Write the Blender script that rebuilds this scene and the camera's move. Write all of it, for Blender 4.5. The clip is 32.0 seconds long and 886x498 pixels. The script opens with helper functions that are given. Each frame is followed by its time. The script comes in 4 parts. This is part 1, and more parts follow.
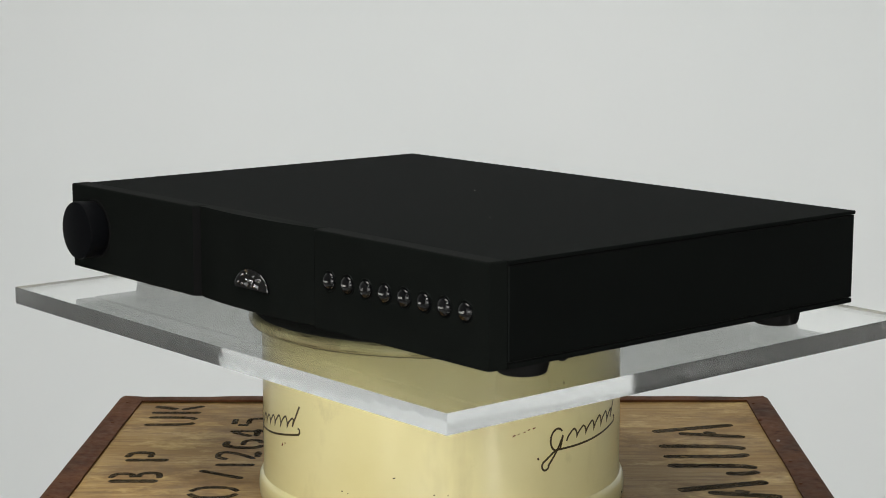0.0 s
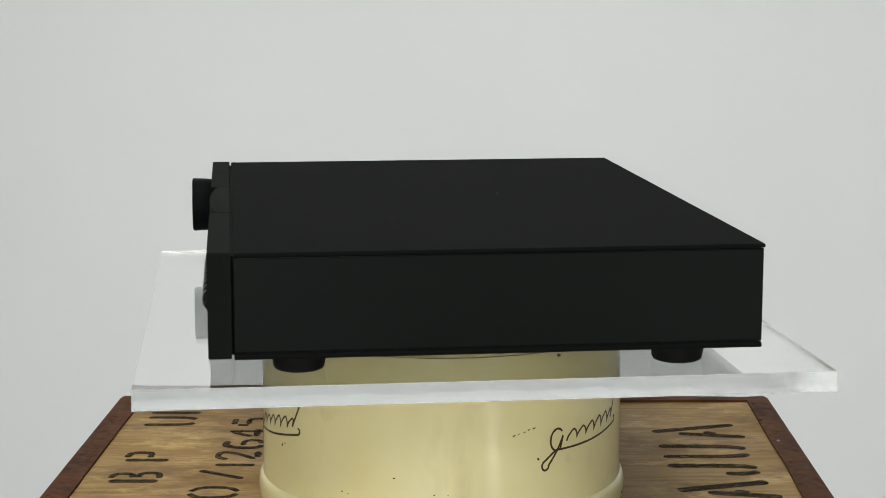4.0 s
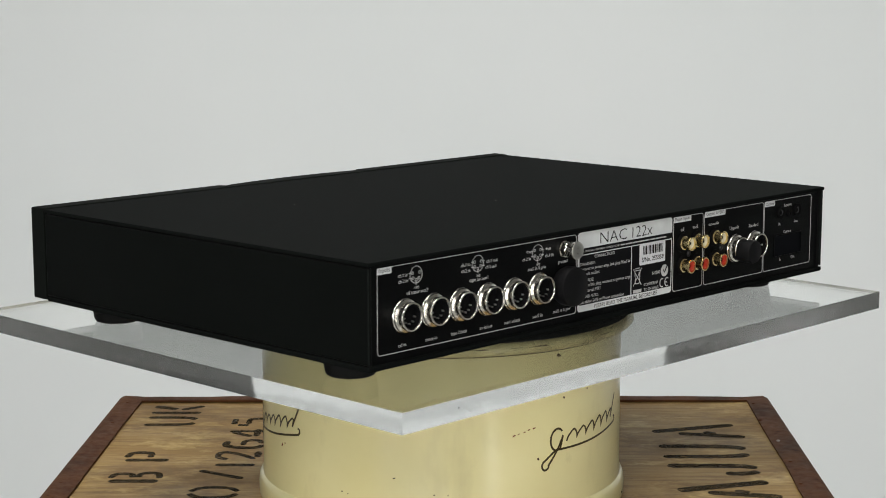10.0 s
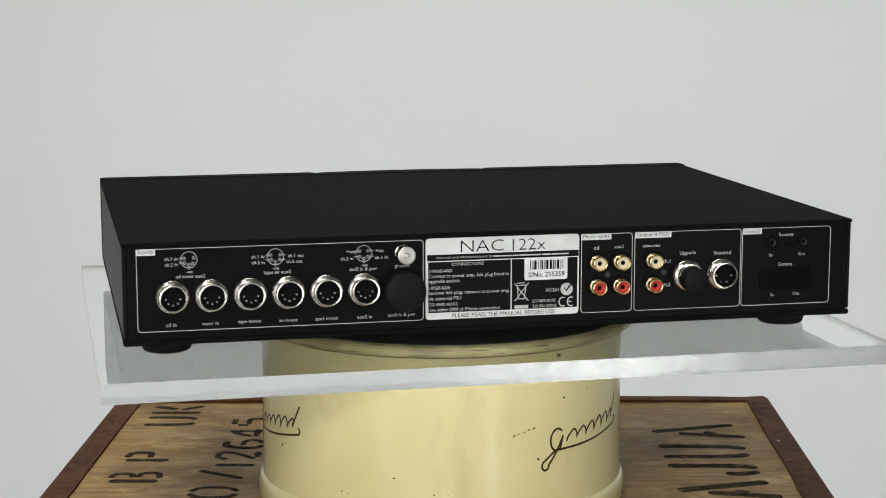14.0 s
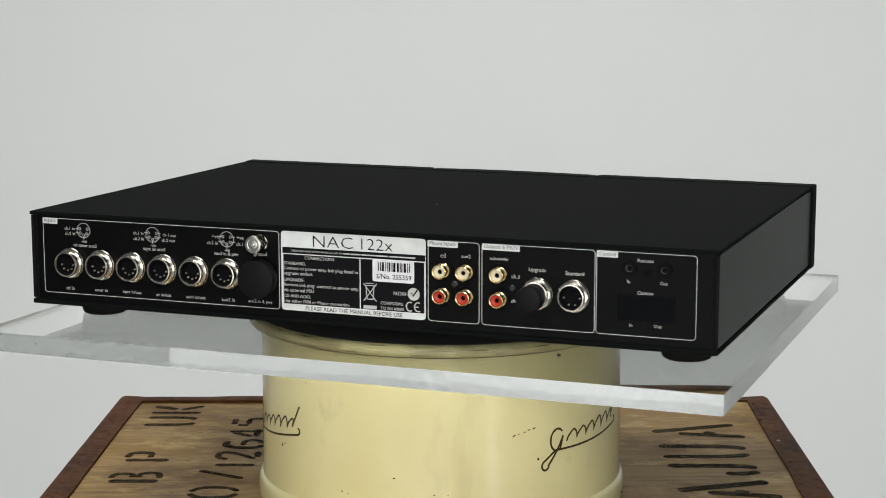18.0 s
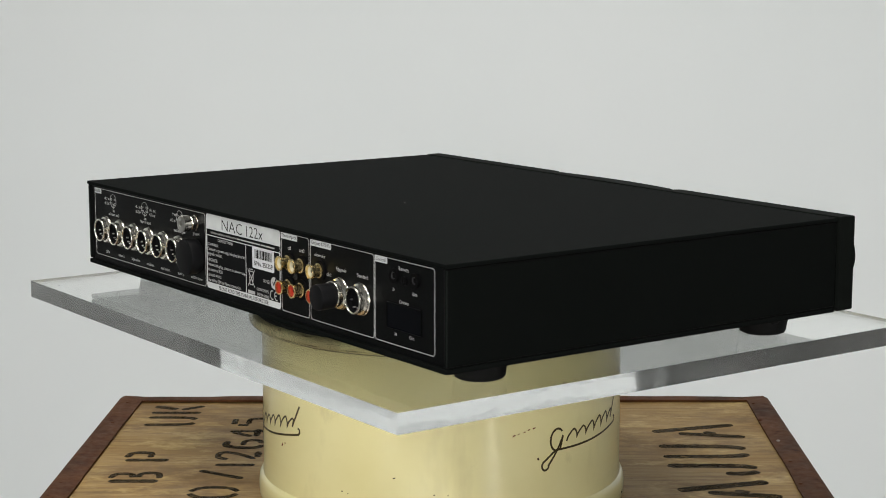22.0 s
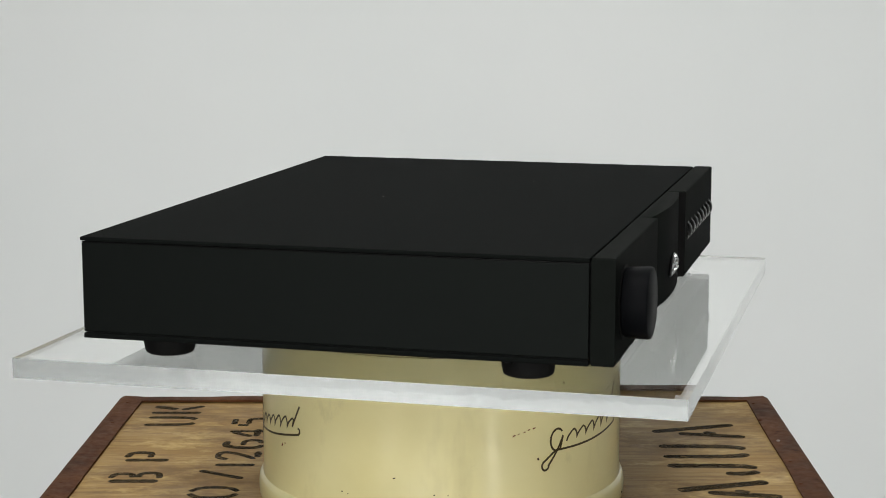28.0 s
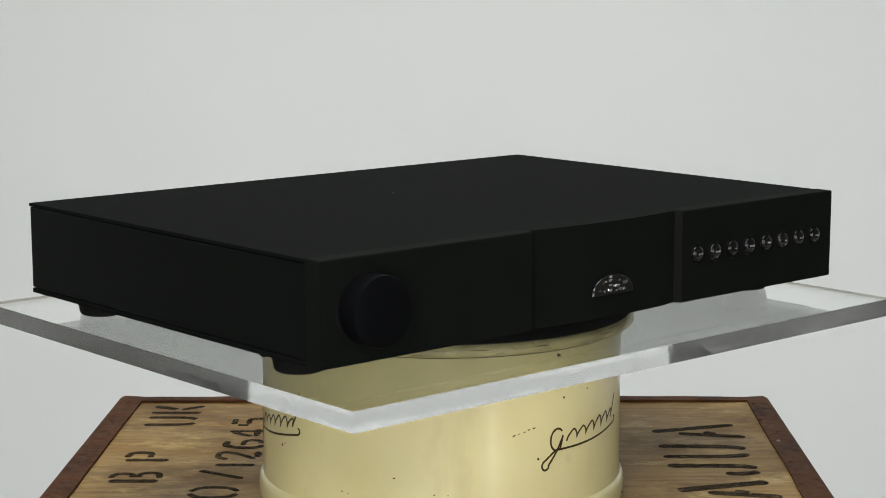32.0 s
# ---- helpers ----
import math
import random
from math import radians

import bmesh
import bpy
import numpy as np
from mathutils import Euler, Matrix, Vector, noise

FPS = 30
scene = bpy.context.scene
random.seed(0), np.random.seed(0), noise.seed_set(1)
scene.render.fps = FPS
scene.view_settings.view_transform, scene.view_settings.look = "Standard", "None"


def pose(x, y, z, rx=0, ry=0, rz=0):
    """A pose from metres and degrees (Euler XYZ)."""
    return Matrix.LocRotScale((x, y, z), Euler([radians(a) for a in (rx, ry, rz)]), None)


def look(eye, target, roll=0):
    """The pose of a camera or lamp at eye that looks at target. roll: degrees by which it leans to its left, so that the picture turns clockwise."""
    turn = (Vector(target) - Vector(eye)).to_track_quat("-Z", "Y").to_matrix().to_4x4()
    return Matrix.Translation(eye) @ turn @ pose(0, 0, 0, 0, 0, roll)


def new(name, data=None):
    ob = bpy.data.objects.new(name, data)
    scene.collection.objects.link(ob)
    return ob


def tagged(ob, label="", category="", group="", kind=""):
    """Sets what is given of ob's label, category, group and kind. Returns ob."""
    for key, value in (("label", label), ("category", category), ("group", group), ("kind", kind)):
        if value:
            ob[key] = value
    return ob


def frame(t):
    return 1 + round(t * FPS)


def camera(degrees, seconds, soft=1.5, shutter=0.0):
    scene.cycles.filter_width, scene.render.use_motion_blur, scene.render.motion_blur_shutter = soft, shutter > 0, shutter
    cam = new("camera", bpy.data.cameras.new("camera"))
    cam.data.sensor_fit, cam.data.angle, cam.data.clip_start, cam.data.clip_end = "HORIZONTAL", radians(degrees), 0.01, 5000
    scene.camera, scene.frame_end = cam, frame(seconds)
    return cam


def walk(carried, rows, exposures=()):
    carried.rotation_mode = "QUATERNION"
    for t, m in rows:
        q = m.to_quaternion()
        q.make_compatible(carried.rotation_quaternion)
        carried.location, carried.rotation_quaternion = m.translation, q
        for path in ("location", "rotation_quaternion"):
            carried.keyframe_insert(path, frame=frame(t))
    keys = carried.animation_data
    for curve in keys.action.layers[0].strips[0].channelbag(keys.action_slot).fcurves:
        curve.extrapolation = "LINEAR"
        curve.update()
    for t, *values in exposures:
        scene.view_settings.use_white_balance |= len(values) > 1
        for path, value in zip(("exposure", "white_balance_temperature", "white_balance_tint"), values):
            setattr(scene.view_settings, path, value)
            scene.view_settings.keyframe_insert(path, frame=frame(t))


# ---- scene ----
# ---- camera: a still tripod shot with a long lens ----
cam = camera(27.52, 32.0, soft=0.95, shutter=0.5)
EYE = pose(0.0, -1.1706, 0.2121, 90 - 9.187, 0.0, -0.015)
walk(cam, [(0.0, EYE), (32.0, EYE)])

# ---- light: a small studio with softboxes, white paper sweep behind ----
world = bpy.data.worlds.new("studio_world")
world.use_nodes = True
world.node_tree.nodes["Background"].inputs["Color"].default_value = (0.8, 0.84, 0.9, 1)
world.node_tree.nodes["Background"].inputs["Strength"].default_value = 0.05
scene.world = world
# light has to run many times to and fro inside the clear shelf
scene.cycles.max_bounces, scene.cycles.glossy_bounces, scene.cycles.transmission_bounces = 24, 20, 24


def softbox(name, eye, target, width, height, watts, colour=(1, 1, 1), spread=180):
    data = bpy.data.lights.new(name, "AREA")
    data.shape, data.size, data.size_y = "RECTANGLE", width, height
    data.energy, data.color, data.spread = watts, colour, radians(spread)
    ob = new(name, data)
    ob.matrix_world = look(eye, target)
    return ob


softbox("key_softbox", (-0.35, -1.52, 1.08), (0, 0, -0.05), 0.3, 0.3, 9, (1.0, 0.99, 0.96))
softbox("overhead_softbox", (-0.25, -0.35, 1.75), (0, 0, -0.05), 1.2, 1.2, 4.6, (1.0, 0.985, 0.93), 75)
softbox("strip_softbox", (0.82, -1.37, -0.05), (0, 0, -0.05), 0.15, 1.1, 3.6, (1.0, 0.99, 0.96))
softbox("strip_softbox", (-0.82, -1.37, -0.05), (0, 0, -0.05), 0.36, 1.1, 2.2, (0.99, 1.0, 0.98))
softbox("front_softbox", (-0.4, -3.25, 0.1), (0, 0, -0.05), 1.6, 1.0, 30, (1.0, 1.0, 0.97))
softbox("backdrop_softbox", (0.2, 0.85, 2.3), (0.2, 2.2, 1.15), 2.8, 0.4, 29.2, (1.0, 1.0, 0.985), 110)

# ---- sizes ----
TABLE_Z = -0.139          # top of the tea chest
SHELF_TOP = -0.01175
SHELF_LOW = -0.0232
OX, OY = -0.0017, -0.0005  # the case stands a little off the turning axis
FRONT_Y = -0.15 + OY
BACK_Y = 0.1526
PANEL_Y = 0.1503
TURN_START, TURN_RATE = -49.724, -8.398


# ---- materials ----
def material(name):
    m = bpy.data.materials.new(name)
    m.use_nodes = True
    return m, m.node_tree.nodes, m.node_tree.links, m.node_tree.nodes["Principled BSDF"]


def coords(nodes, links, scale=(1, 1, 1), space="Object"):
    tc, mp = nodes.new("ShaderNodeTexCoord"), nodes.new("ShaderNodeMapping")
    mp.inputs["Scale"].default_value = scale
    links.new(tc.outputs[space], mp.inputs["Vector"])
    return mp.outputs["Vector"]


def noise_of(nodes, links, vector, scale, detail=4.0, rough=0.6):
    n = nodes.new("ShaderNodeTexNoise")
    n.inputs["Scale"].default_value, n.inputs["Detail"].default_value = scale, detail
    n.inputs["Roughness"].default_value = rough
    links.new(vector, n.inputs["Vector"])
    return n.outputs["Fac"]


def ramp(nodes, links, fac, *stops):
    r = nodes.new("ShaderNodeValToRGB")
    while len(r.color_ramp.elements) < len(stops):
        r.color_ramp.elements.new(0.5)
    for e, (at, c) in zip(r.color_ramp.elements, stops):
        e.position, e.color = at, (*c, 1) if len(c) == 3 else c
    links.new(fac, r.inputs["Fac"])
    return r.outputs["Color"]


def mix(nodes, links, fac, a, b):
    n = nodes.new("ShaderNodeMix")
    n.data_type = "RGBA"
    for sock, v in ((n.inputs["Factor"], fac), (n.inputs["A"], a), (n.inputs["B"], b)):
        if isinstance(v, (int, float)):
            sock.default_value = v
        elif isinstance(v, tuple):
            sock.default_value = (*v, 1)
        else:
            links.new(v, sock)
    return n.outputs["Result"]


def bump(nodes, links, bsdf, height, strength, distance):
    b = nodes.new("ShaderNodeBump")
    b.inputs["Strength"].default_value, b.inputs["Distance"].default_value = strength, distance
    links.new(height, b.inputs["Height"])
    links.new(b.outputs["Normal"], bsdf.inputs["Normal"])


def plain(name, colour, rough=0.5, metal=0.0, spec=0.5, coat=0.0, grain=0.0, grain_scale=900.0, spread=0.12, uneven=0.12):
    """A painted, moulded or plated surface with fine grain and faint uneven gloss."""
    m, nodes, links, b = material(name)
    v = coords(nodes, links)
    n = noise_of(nodes, links, v, 35.0)
    lo, hi = tuple(c * (1 - spread) for c in colour), tuple(min(1.0, c * (1 + spread)) for c in colour)
    links.new(ramp(nodes, links, n, (0.3, lo), (0.7, hi)), b.inputs["Base Color"])
    r = nodes.new("ShaderNodeMapRange")
    r.inputs["To Min"].default_value, r.inputs["To Max"].default_value = max(0.02, rough * (1 - uneven)), min(1.0, rough * (1 + uneven))
    links.new(n, r.inputs["Value"])
    links.new(r.outputs["Result"], b.inputs["Roughness"])
    b.inputs["Metallic"].default_value, b.inputs["Specular IOR Level"].default_value = metal, spec
    b.inputs["Coat Weight"].default_value = coat
    b.inputs["Coat Roughness"].default_value = 0.08
    if grain:
        bump(nodes, links, b, noise_of(nodes, links, v, grain_scale, 2.0), grain, 0.0002)
    return m


M_CASE = plain("black_textured_paint", (0.0064, 0.0074, 0.0070), 0.72, spec=0.012, grain=0.35, grain_scale=2500, spread=0.04, uneven=0.02)
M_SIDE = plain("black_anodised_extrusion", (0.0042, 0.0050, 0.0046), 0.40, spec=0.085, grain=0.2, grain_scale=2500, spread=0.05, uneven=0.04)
M_FASCIA = plain("black_satin_fascia", (0.0084, 0.0098, 0.0088), 0.68, spec=0.014, grain=0.2, grain_scale=3000)
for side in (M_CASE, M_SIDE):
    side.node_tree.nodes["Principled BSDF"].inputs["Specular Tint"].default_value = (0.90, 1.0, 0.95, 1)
M_GROOVE = plain("black_gap", (0.004, 0.004, 0.004), 0.8, spec=0.2)
M_KNOB = plain("black_anodised_knob", (0.0042, 0.0045, 0.0054), 0.50, spec=0.035)
M_RUBBER = plain("black_rubber", (0.006, 0.006, 0.006), 0.7, spec=0.12, grain=0.3)
M_PANEL = plain("black_rear_panel", (0.0036, 0.0039, 0.0041), 0.36, spec=0.07, grain=0.25, grain_scale=2600)
M_BUTTON = plain("glossy_black_button", (0.004, 0.004, 0.0045), 0.06, spec=0.5)
M_NICKEL = plain("nickel_plate", (0.84, 0.81, 0.74), 0.22, metal=1.0)
M_BRUSHED = plain("brushed_nickel", (0.60, 0.59, 0.56), 0.32, metal=1.0)
M_TRIM = plain("black_burnished_edge", (0.006, 0.006, 0.006), 0.26, spec=0.055)
M_GOLD = plain("gold_plate", (0.92, 0.73, 0.38), 0.26, metal=1.0)
M_PIN = plain("silvered_pin", (0.66, 0.65, 0.62), 0.3, metal=1.0)
M_STEEL = plain("dark_steel_screw", (0.07, 0.07, 0.072), 0.45, metal=1.0)
M_WHITE_PL = plain("white_insulator", (0.80, 0.73, 0.53), 0.4)
M_RED_PL = plain("red_insulator", (0.50, 0.030, 0.012), 0.45)
M_INSERT = plain("black_plastic_insert", (0.0055, 0.0055, 0.0058), 0.55, spec=0.04)
M_CAP = plain("black_plastic_cap", (0.0075, 0.0075, 0.0082), 0.5, spec=0.12)
M_PRINT = plain("white_print", (0.58, 0.58, 0.57), 0.6, spread=0.2)
M_LABEL = plain("pale_label_print", (0.76, 0.78, 0.78), 0.45)
M_STICKER = plain("white_sticker", (0.82, 0.82, 0.85), 0.4)
M_INK = plain("black_print", (0.006, 0.006, 0.007), 0.55, spec=0.08)
M_TAB_INK = plain("grey_tab_print", (0.16, 0.16, 0.165), 0.6)
M_PORT = plain("dark_port", (0.0030, 0.0034, 0.0048), 0.5, spec=0.05)
M_EMBLEM = plain("smoked_crystal_emblem", (0.010, 0.010, 0.010), 0.06)
M_EMBLEM.node_tree.nodes["Principled BSDF"].inputs["IOR"].default_value = 1.58
M_FACET = plain("silvered_facet", (0.68, 0.68, 0.70), 0.08, metal=1.0)
M_SCRIPT = plain("brown_script_transfer", (0.045, 0.032, 0.008), 0.45, spread=0.3)
M_CHIP = plain("rust_chip", (0.06, 0.035, 0.015), 0.8, spread=0.4)
M_RED_CHIP = plain("reddish_rust_chip", (0.17, 0.045, 0.02), 0.8, spread=0.3)
M_PLATE = plain("dark_turntable_felt", (0.022, 0.022, 0.021), 0.8)
M_NAIL = plain("worn_nail", (0.30, 0.27, 0.24), 0.4, metal=1.0)
M_DUST = plain("pale_dust", (0.16, 0.16, 0.15), 0.9)
M_WALL = plain("studio_wall_paint", (0.42, 0.42, 0.41), 0.8, spread=0.05)
M_CEILING = plain("grey_ceiling_paint", (0.16, 0.16, 0.16), 0.8, spread=0.05)
M_FLOOR = plain("studio_floor_grey", (0.25, 0.25, 0.245), 0.6, spread=0.08)


def acrylic():
    m, nodes, links, b = material("clear_acrylic")
    b.inputs["Base Color"].default_value = (0.925, 0.937, 0.925, 1)
    b.inputs["Transmission Weight"].default_value = 1.0
    b.inputs["IOR"].default_value = 1.49
    b.inputs["Roughness"].default_value = 0.0
    return m


def acrylic_edge():
    """Polished edge, faintly wavy from the saw."""
    m, nodes, links, b = material("polished_acrylic_edge")
    b.inputs["Base Color"].default_value = (0.86, 0.875, 0.87, 1)
    b.inputs["Transmission Weight"].default_value = 1.0
    b.inputs["IOR"].default_value = 1.49
    b.inputs["Roughness"].default_value = 0.09
    # shallow lens-like waves left by the flame polishing, with a few sharper ridges
    wave = nodes.new("ShaderNodeTexNoise")
    wave.inputs["Scale"].default_value, wave.inputs["Detail"].default_value = 22.0, 2.5
    wave.inputs["Distortion"].default_value = 1.0
    links.new(coords(nodes, links, (1, 1, 1.1)), wave.inputs["Vector"])
    bump(nodes, links, b, wave.outputs["Fac"], 0.045, 0.010)
    return m


def cream_enamel(name="cream_enamel", wear=0.0):
    m, nodes, links, b = material(name)
    v = coords(nodes, links)
    big = noise_of(nodes, links, v, 9.0, 5.0)
    base = ramp(nodes, links, big, (0.3, (0.73, 0.67, 0.335)), (0.7, (0.80, 0.75, 0.415)))
    specks = noise_of(nodes, links, coords(nodes, links, (1, 1, 1.6)), 120.0, 3.0, 0.7)
    col = mix(nodes, links, ramp(nodes, links, specks, (0.74, (0, 0, 0)), (0.80, (1, 1, 1))), base, (0.30, 0.22, 0.10))
    smear = noise_of(nodes, links, coords(nodes, links, (1, 1, 0.35)), 30.0, 4.0)
    col = mix(nodes, links, ramp(nodes, links, smear, (0.58, (0, 0, 0)), (0.85, (0.5, 0.5, 0.5))), col, (0.46, 0.40, 0.20))
    rub = noise_of(nodes, links, coords(nodes, links, (1, 1, 0.6)), 16.0, 6.0, 0.75)
    col = mix(nodes, links, ramp(nodes, links, rub, (0.62 - wear, (0, 0, 0)), (0.78 - wear, (0.40 + wear * 2,) * 3)), col, (0.36, 0.30, 0.16))
    links.new(col, b.inputs["Base Color"])
    links.new(ramp(nodes, links, smear, (0.3, (0.28,) * 3), (0.8, (0.42,) * 3)), b.inputs["Roughness"])
    b.inputs["Specular IOR Level"].default_value = 0.4
    bump(nodes, links, b, noise_of(nodes, links, v, 22.0, 2.0), 0.12, 0.002)
    # glossy top coat with faint level ripples from the rolling
    b.inputs["Coat Weight"].default_value, b.inputs["Coat Roughness"].default_value = 0.7, 0.09
    b.inputs["Coat IOR"].default_value = 1.55
    ripple = noise_of(nodes, links, coords(nodes, links, (6, 6, 90)), 3.0, 4.0, 0.7)
    cb = nodes.new("ShaderNodeBump")
    cb.inputs["Strength"].default_value, cb.inputs["Distance"].default_value = 0.35, 0.0012
    links.new(ripple, cb.inputs["Height"])
    links.new(cb.outputs["Normal"], b.inputs["Coat Normal"])
    return m


def plywood():
    m, nodes, links, b = material("pale_plywood")
    warp = noise_of(nodes, links, coords(nodes, links, (3, 9, 3)), 2.2, 3.0)
    add = nodes.new("ShaderNodeVectorMath")
    add.operation = "MULTIPLY_ADD"
    add.inputs[1].default_value = (0.01, 0.018, 0.0)
    links.new(warp, add.inputs[0])
    links.new(coords(nodes, links), add.inputs[2])

    def stretched(scale, size, detail=6.0, rough=0.65):
        mp = nodes.new("ShaderNodeMapping")
        mp.inputs["Scale"].default_value = scale
        links.new(add.outputs["Vector"], mp.inputs["Vector"])
        return noise_of(nodes, links, mp.outputs["Vector"], size, detail, rough)

    fine, wide = stretched((1, 10, 4), 22.0, 6.0, 0.66), stretched((1, 2.4, 2), 8.0, 5.0)
    stain, pores = stretched((1, 1.5, 1), 11.0, 6.0, 0.7), stretched((1, 3.0, 1), 150.0, 3.0)
    worn, spots = stretched((1, 1.8, 1), 20.0, 5.0, 0.75), stretched((1, 1.3, 1), 38.0, 2.0)
    col = ramp(nodes, links, fine, (0.27, (0.180, 0.100, 0.032)), (0.48, (0.325, 0.204, 0.070)), (0.72, (0.44, 0.294, 0.112)))
    col = mix(nodes, links, ramp(nodes, links, wide, (0.42, (0, 0, 0)), (0.70, (0.75,) * 3)), col, (0.255, 0.148, 0.047))
    col = mix(nodes, links, ramp(nodes, links, worn, (0.52, (0, 0, 0)), (0.68, (0.8,) * 3)), col, (0.60, 0.44, 0.19))
    col = mix(nodes, links, ramp(nodes, links, stain, (0.49, (0, 0, 0)), (0.64, (0.8,) * 3)), col, (0.15, 0.080, 0.024))
    col = mix(nodes, links, ramp(nodes, links, spots, (0.70, (0, 0, 0)), (0.80, (0.6,) * 3)), col, (0.10, 0.055, 0.02))
    col = mix(nodes, links, ramp(nodes, links, pores, (0.62, (0, 0, 0)), (0.74, (0.5,) * 3)), col, (0.13, 0.075, 0.03))
    links.new(col, b.inputs["Base Color"])
    links.new(ramp(nodes, links, wide, (0.3, (0.45,) * 3), (0.7, (0.65,) * 3)), b.inputs["Roughness"])
    b.inputs["Specular IOR Level"].default_value = 0.16
    bump(nodes, links, b, fine, 0.3, 0.0012)
    return m


def rusty_strip():
    m, nodes, links, b = material("rusty_edging")
    v = coords(nodes, links)
    a, c = noise_of(nodes, links, v, 28.0, 6.0), noise_of(nodes, links, v, 160.0, 4.0)
    col = ramp(nodes, links, a, (0.3, (0.046, 0.018, 0.008)), (0.55, (0.088, 0.034, 0.013)), (0.8, (0.135, 0.056, 0.022)))
    col = mix(nodes, links, ramp(nodes, links, c, (0.6, (0, 0, 0)), (0.72, (0.8,) * 3)), col, (0.035, 0.018, 0.012))
    links.new(col, b.inputs["Base Color"])
    links.new(ramp(nodes, links, c, (0.3, (0.5,) * 3), (0.7, (0.75,) * 3)), b.inputs["Roughness"])
    b.inputs["Specular IOR Level"].default_value = 0.07
    bump(nodes, links, b, a, 0.4, 0.003)
    return m


def stencil_ink():
    m, nodes, links, b = material("worn_stencil_ink")
    n = noise_of(nodes, links, coords(nodes, links, (1, 9, 1)), 45.0, 5.0, 0.7)
    col = ramp(nodes, links, n, (0.44, (0.019, 0.017, 0.013)), (0.64, (0.10, 0.068, 0.034)))
    bare = noise_of(nodes, links, coords(nodes, links, (1, 2.5, 1)), 240.0, 4.0, 0.7)
    col = mix(nodes, links, ramp(nodes, links, bare, (0.52, (0, 0, 0)), (0.72, (0.5,) * 3)), col, (0.20, 0.122, 0.048))
    links.new(col, b.inputs["Base Color"])
    dry = noise_of(nodes, links, coords(nodes, links, (1, 4.0, 1)), 130.0, 5.0, 0.75)
    links.new(ramp(nodes, links, dry, (0.40, (0.97,) * 3), (0.56, (0.5,) * 3), (0.65, (0.03,) * 3)), b.inputs["Alpha"])
    b.inputs["Roughness"].default_value = 0.8
    b.inputs["Specular IOR Level"].default_value = 0.1
    return m


def paper():
    m, nodes, links, b = material("white_paper_sweep")
    n = noise_of(nodes, links, coords(nodes, links), 1.3, 3.0)
    links.new(ramp(nodes, links, n, (0.3, (0.74, 0.76, 0.755)), (0.7, (0.765, 0.78, 0.775))), b.inputs["Base Color"])
    b.inputs["Roughness"].default_value = 0.9
    b.inputs["Specular IOR Level"].default_value = 0.1
    return m


M_ACRYLIC, M_EDGE, M_CREAM, M_PLY = acrylic(), acrylic_edge(), cream_enamel(), plywood()
M_LID = cream_enamel("worn_cream_enamel", 0.17)
M_RUST, M_STENCIL, M_PAPER = rusty_strip(), stencil_ink(), paper()


# ---- mesh helpers ----
def link_mesh(name, bm, mat, smooth=None):
    bmesh.ops.recalc_face_normals(bm, faces=bm.faces)
    me = bpy.data.meshes.new(name)
    bm.to_mesh(me)
    bm.free()
    for mt in (mat if isinstance(mat, (list, tuple)) else [mat]):
        me.materials.append(mt)
    if smooth:
        me.shade_smooth()
        me.set_sharp_from_angle(angle=radians(smooth))
    return new(name, me)


def part(name, bm, mat, parent, label="", smooth=None, at=None):
    ob = link_mesh(name, bm, mat, smooth)
    ob.parent = parent
    if at is not None:
        ob.matrix_basis = at
    return tagged(ob, label)


def box(x0, x1, y0, y1, z0, z1, bevel=0.0, segments=2, bm=None):
    out = bm or bmesh.new()
    made = bmesh.ops.create_cube(out, size=1.0, matrix=Matrix.Translation(((x0 + x1) / 2, (y0 + y1) / 2, (z0 + z1) / 2))
                                 @ Matrix.Diagonal((x1 - x0, y1 - y0, z1 - z0, 1)))
    if bevel:
        edges = {e for v in made["verts"] for e in v.link_edges}
        bmesh.ops.bevel(out, geom=list(edges), offset=bevel, segments=segments, affect="EDGES", profile=0.5)
    return out


def prism(outline, z0, z1, bevel=0.0):
    bm = bmesh.new()
    low = [bm.verts.new((x, y, z0)) for x, y in outline]
    high = [bm.verts.new((x, y, z1)) for x, y in outline]
    bm.faces.new(low[::-1])
    top = bm.faces.new(high)
    n = len(outline)
    for i in range(n):
        bm.faces.new((low[i], low[(i + 1) % n], high[(i + 1) % n], high[i]))
    if bevel:
        rim = [e for f in bm.faces if len(f.verts) == n for e in f.edges]
        bmesh.ops.bevel(bm, geom=rim, offset=bevel, segments=2, affect="EDGES", profile=0.5)
    return bm


def lathe(profile, segments=32, closed=False, bm=None, m=Matrix.Identity(4)):
    """Turn (radius, height) pairs round the z axis; ends at radius 0 are closed by a fan."""
    out = bm or bmesh.new()
    rings = []
    for r, h in profile:
        if r < 1e-6:
            rings.append([out.verts.new(m @ Vector((0, 0, h)))])
        else:
            rings.append([out.verts.new(m @ Vector((r * math.cos(2 * math.pi * i / segments), r * math.sin(2 * math.pi * i / segments), h)))
                          for i in range(segments)])
    if closed:
        rings.append(rings[0])
    for a, b in zip(rings, rings[1:]):
        for i in range(segments):
            j = (i + 1) % segments
            if len(a) == 1 and len(b) == 1:
                continue
            if len(a) == 1:
                out.faces.new((a[0], b[j], b[i]))
            elif len(b) == 1:
                out.faces.new((a[i], a[j], b[0]))
            else:
                out.faces.new((a[i], a[j], b[j], b[i]))
    return out


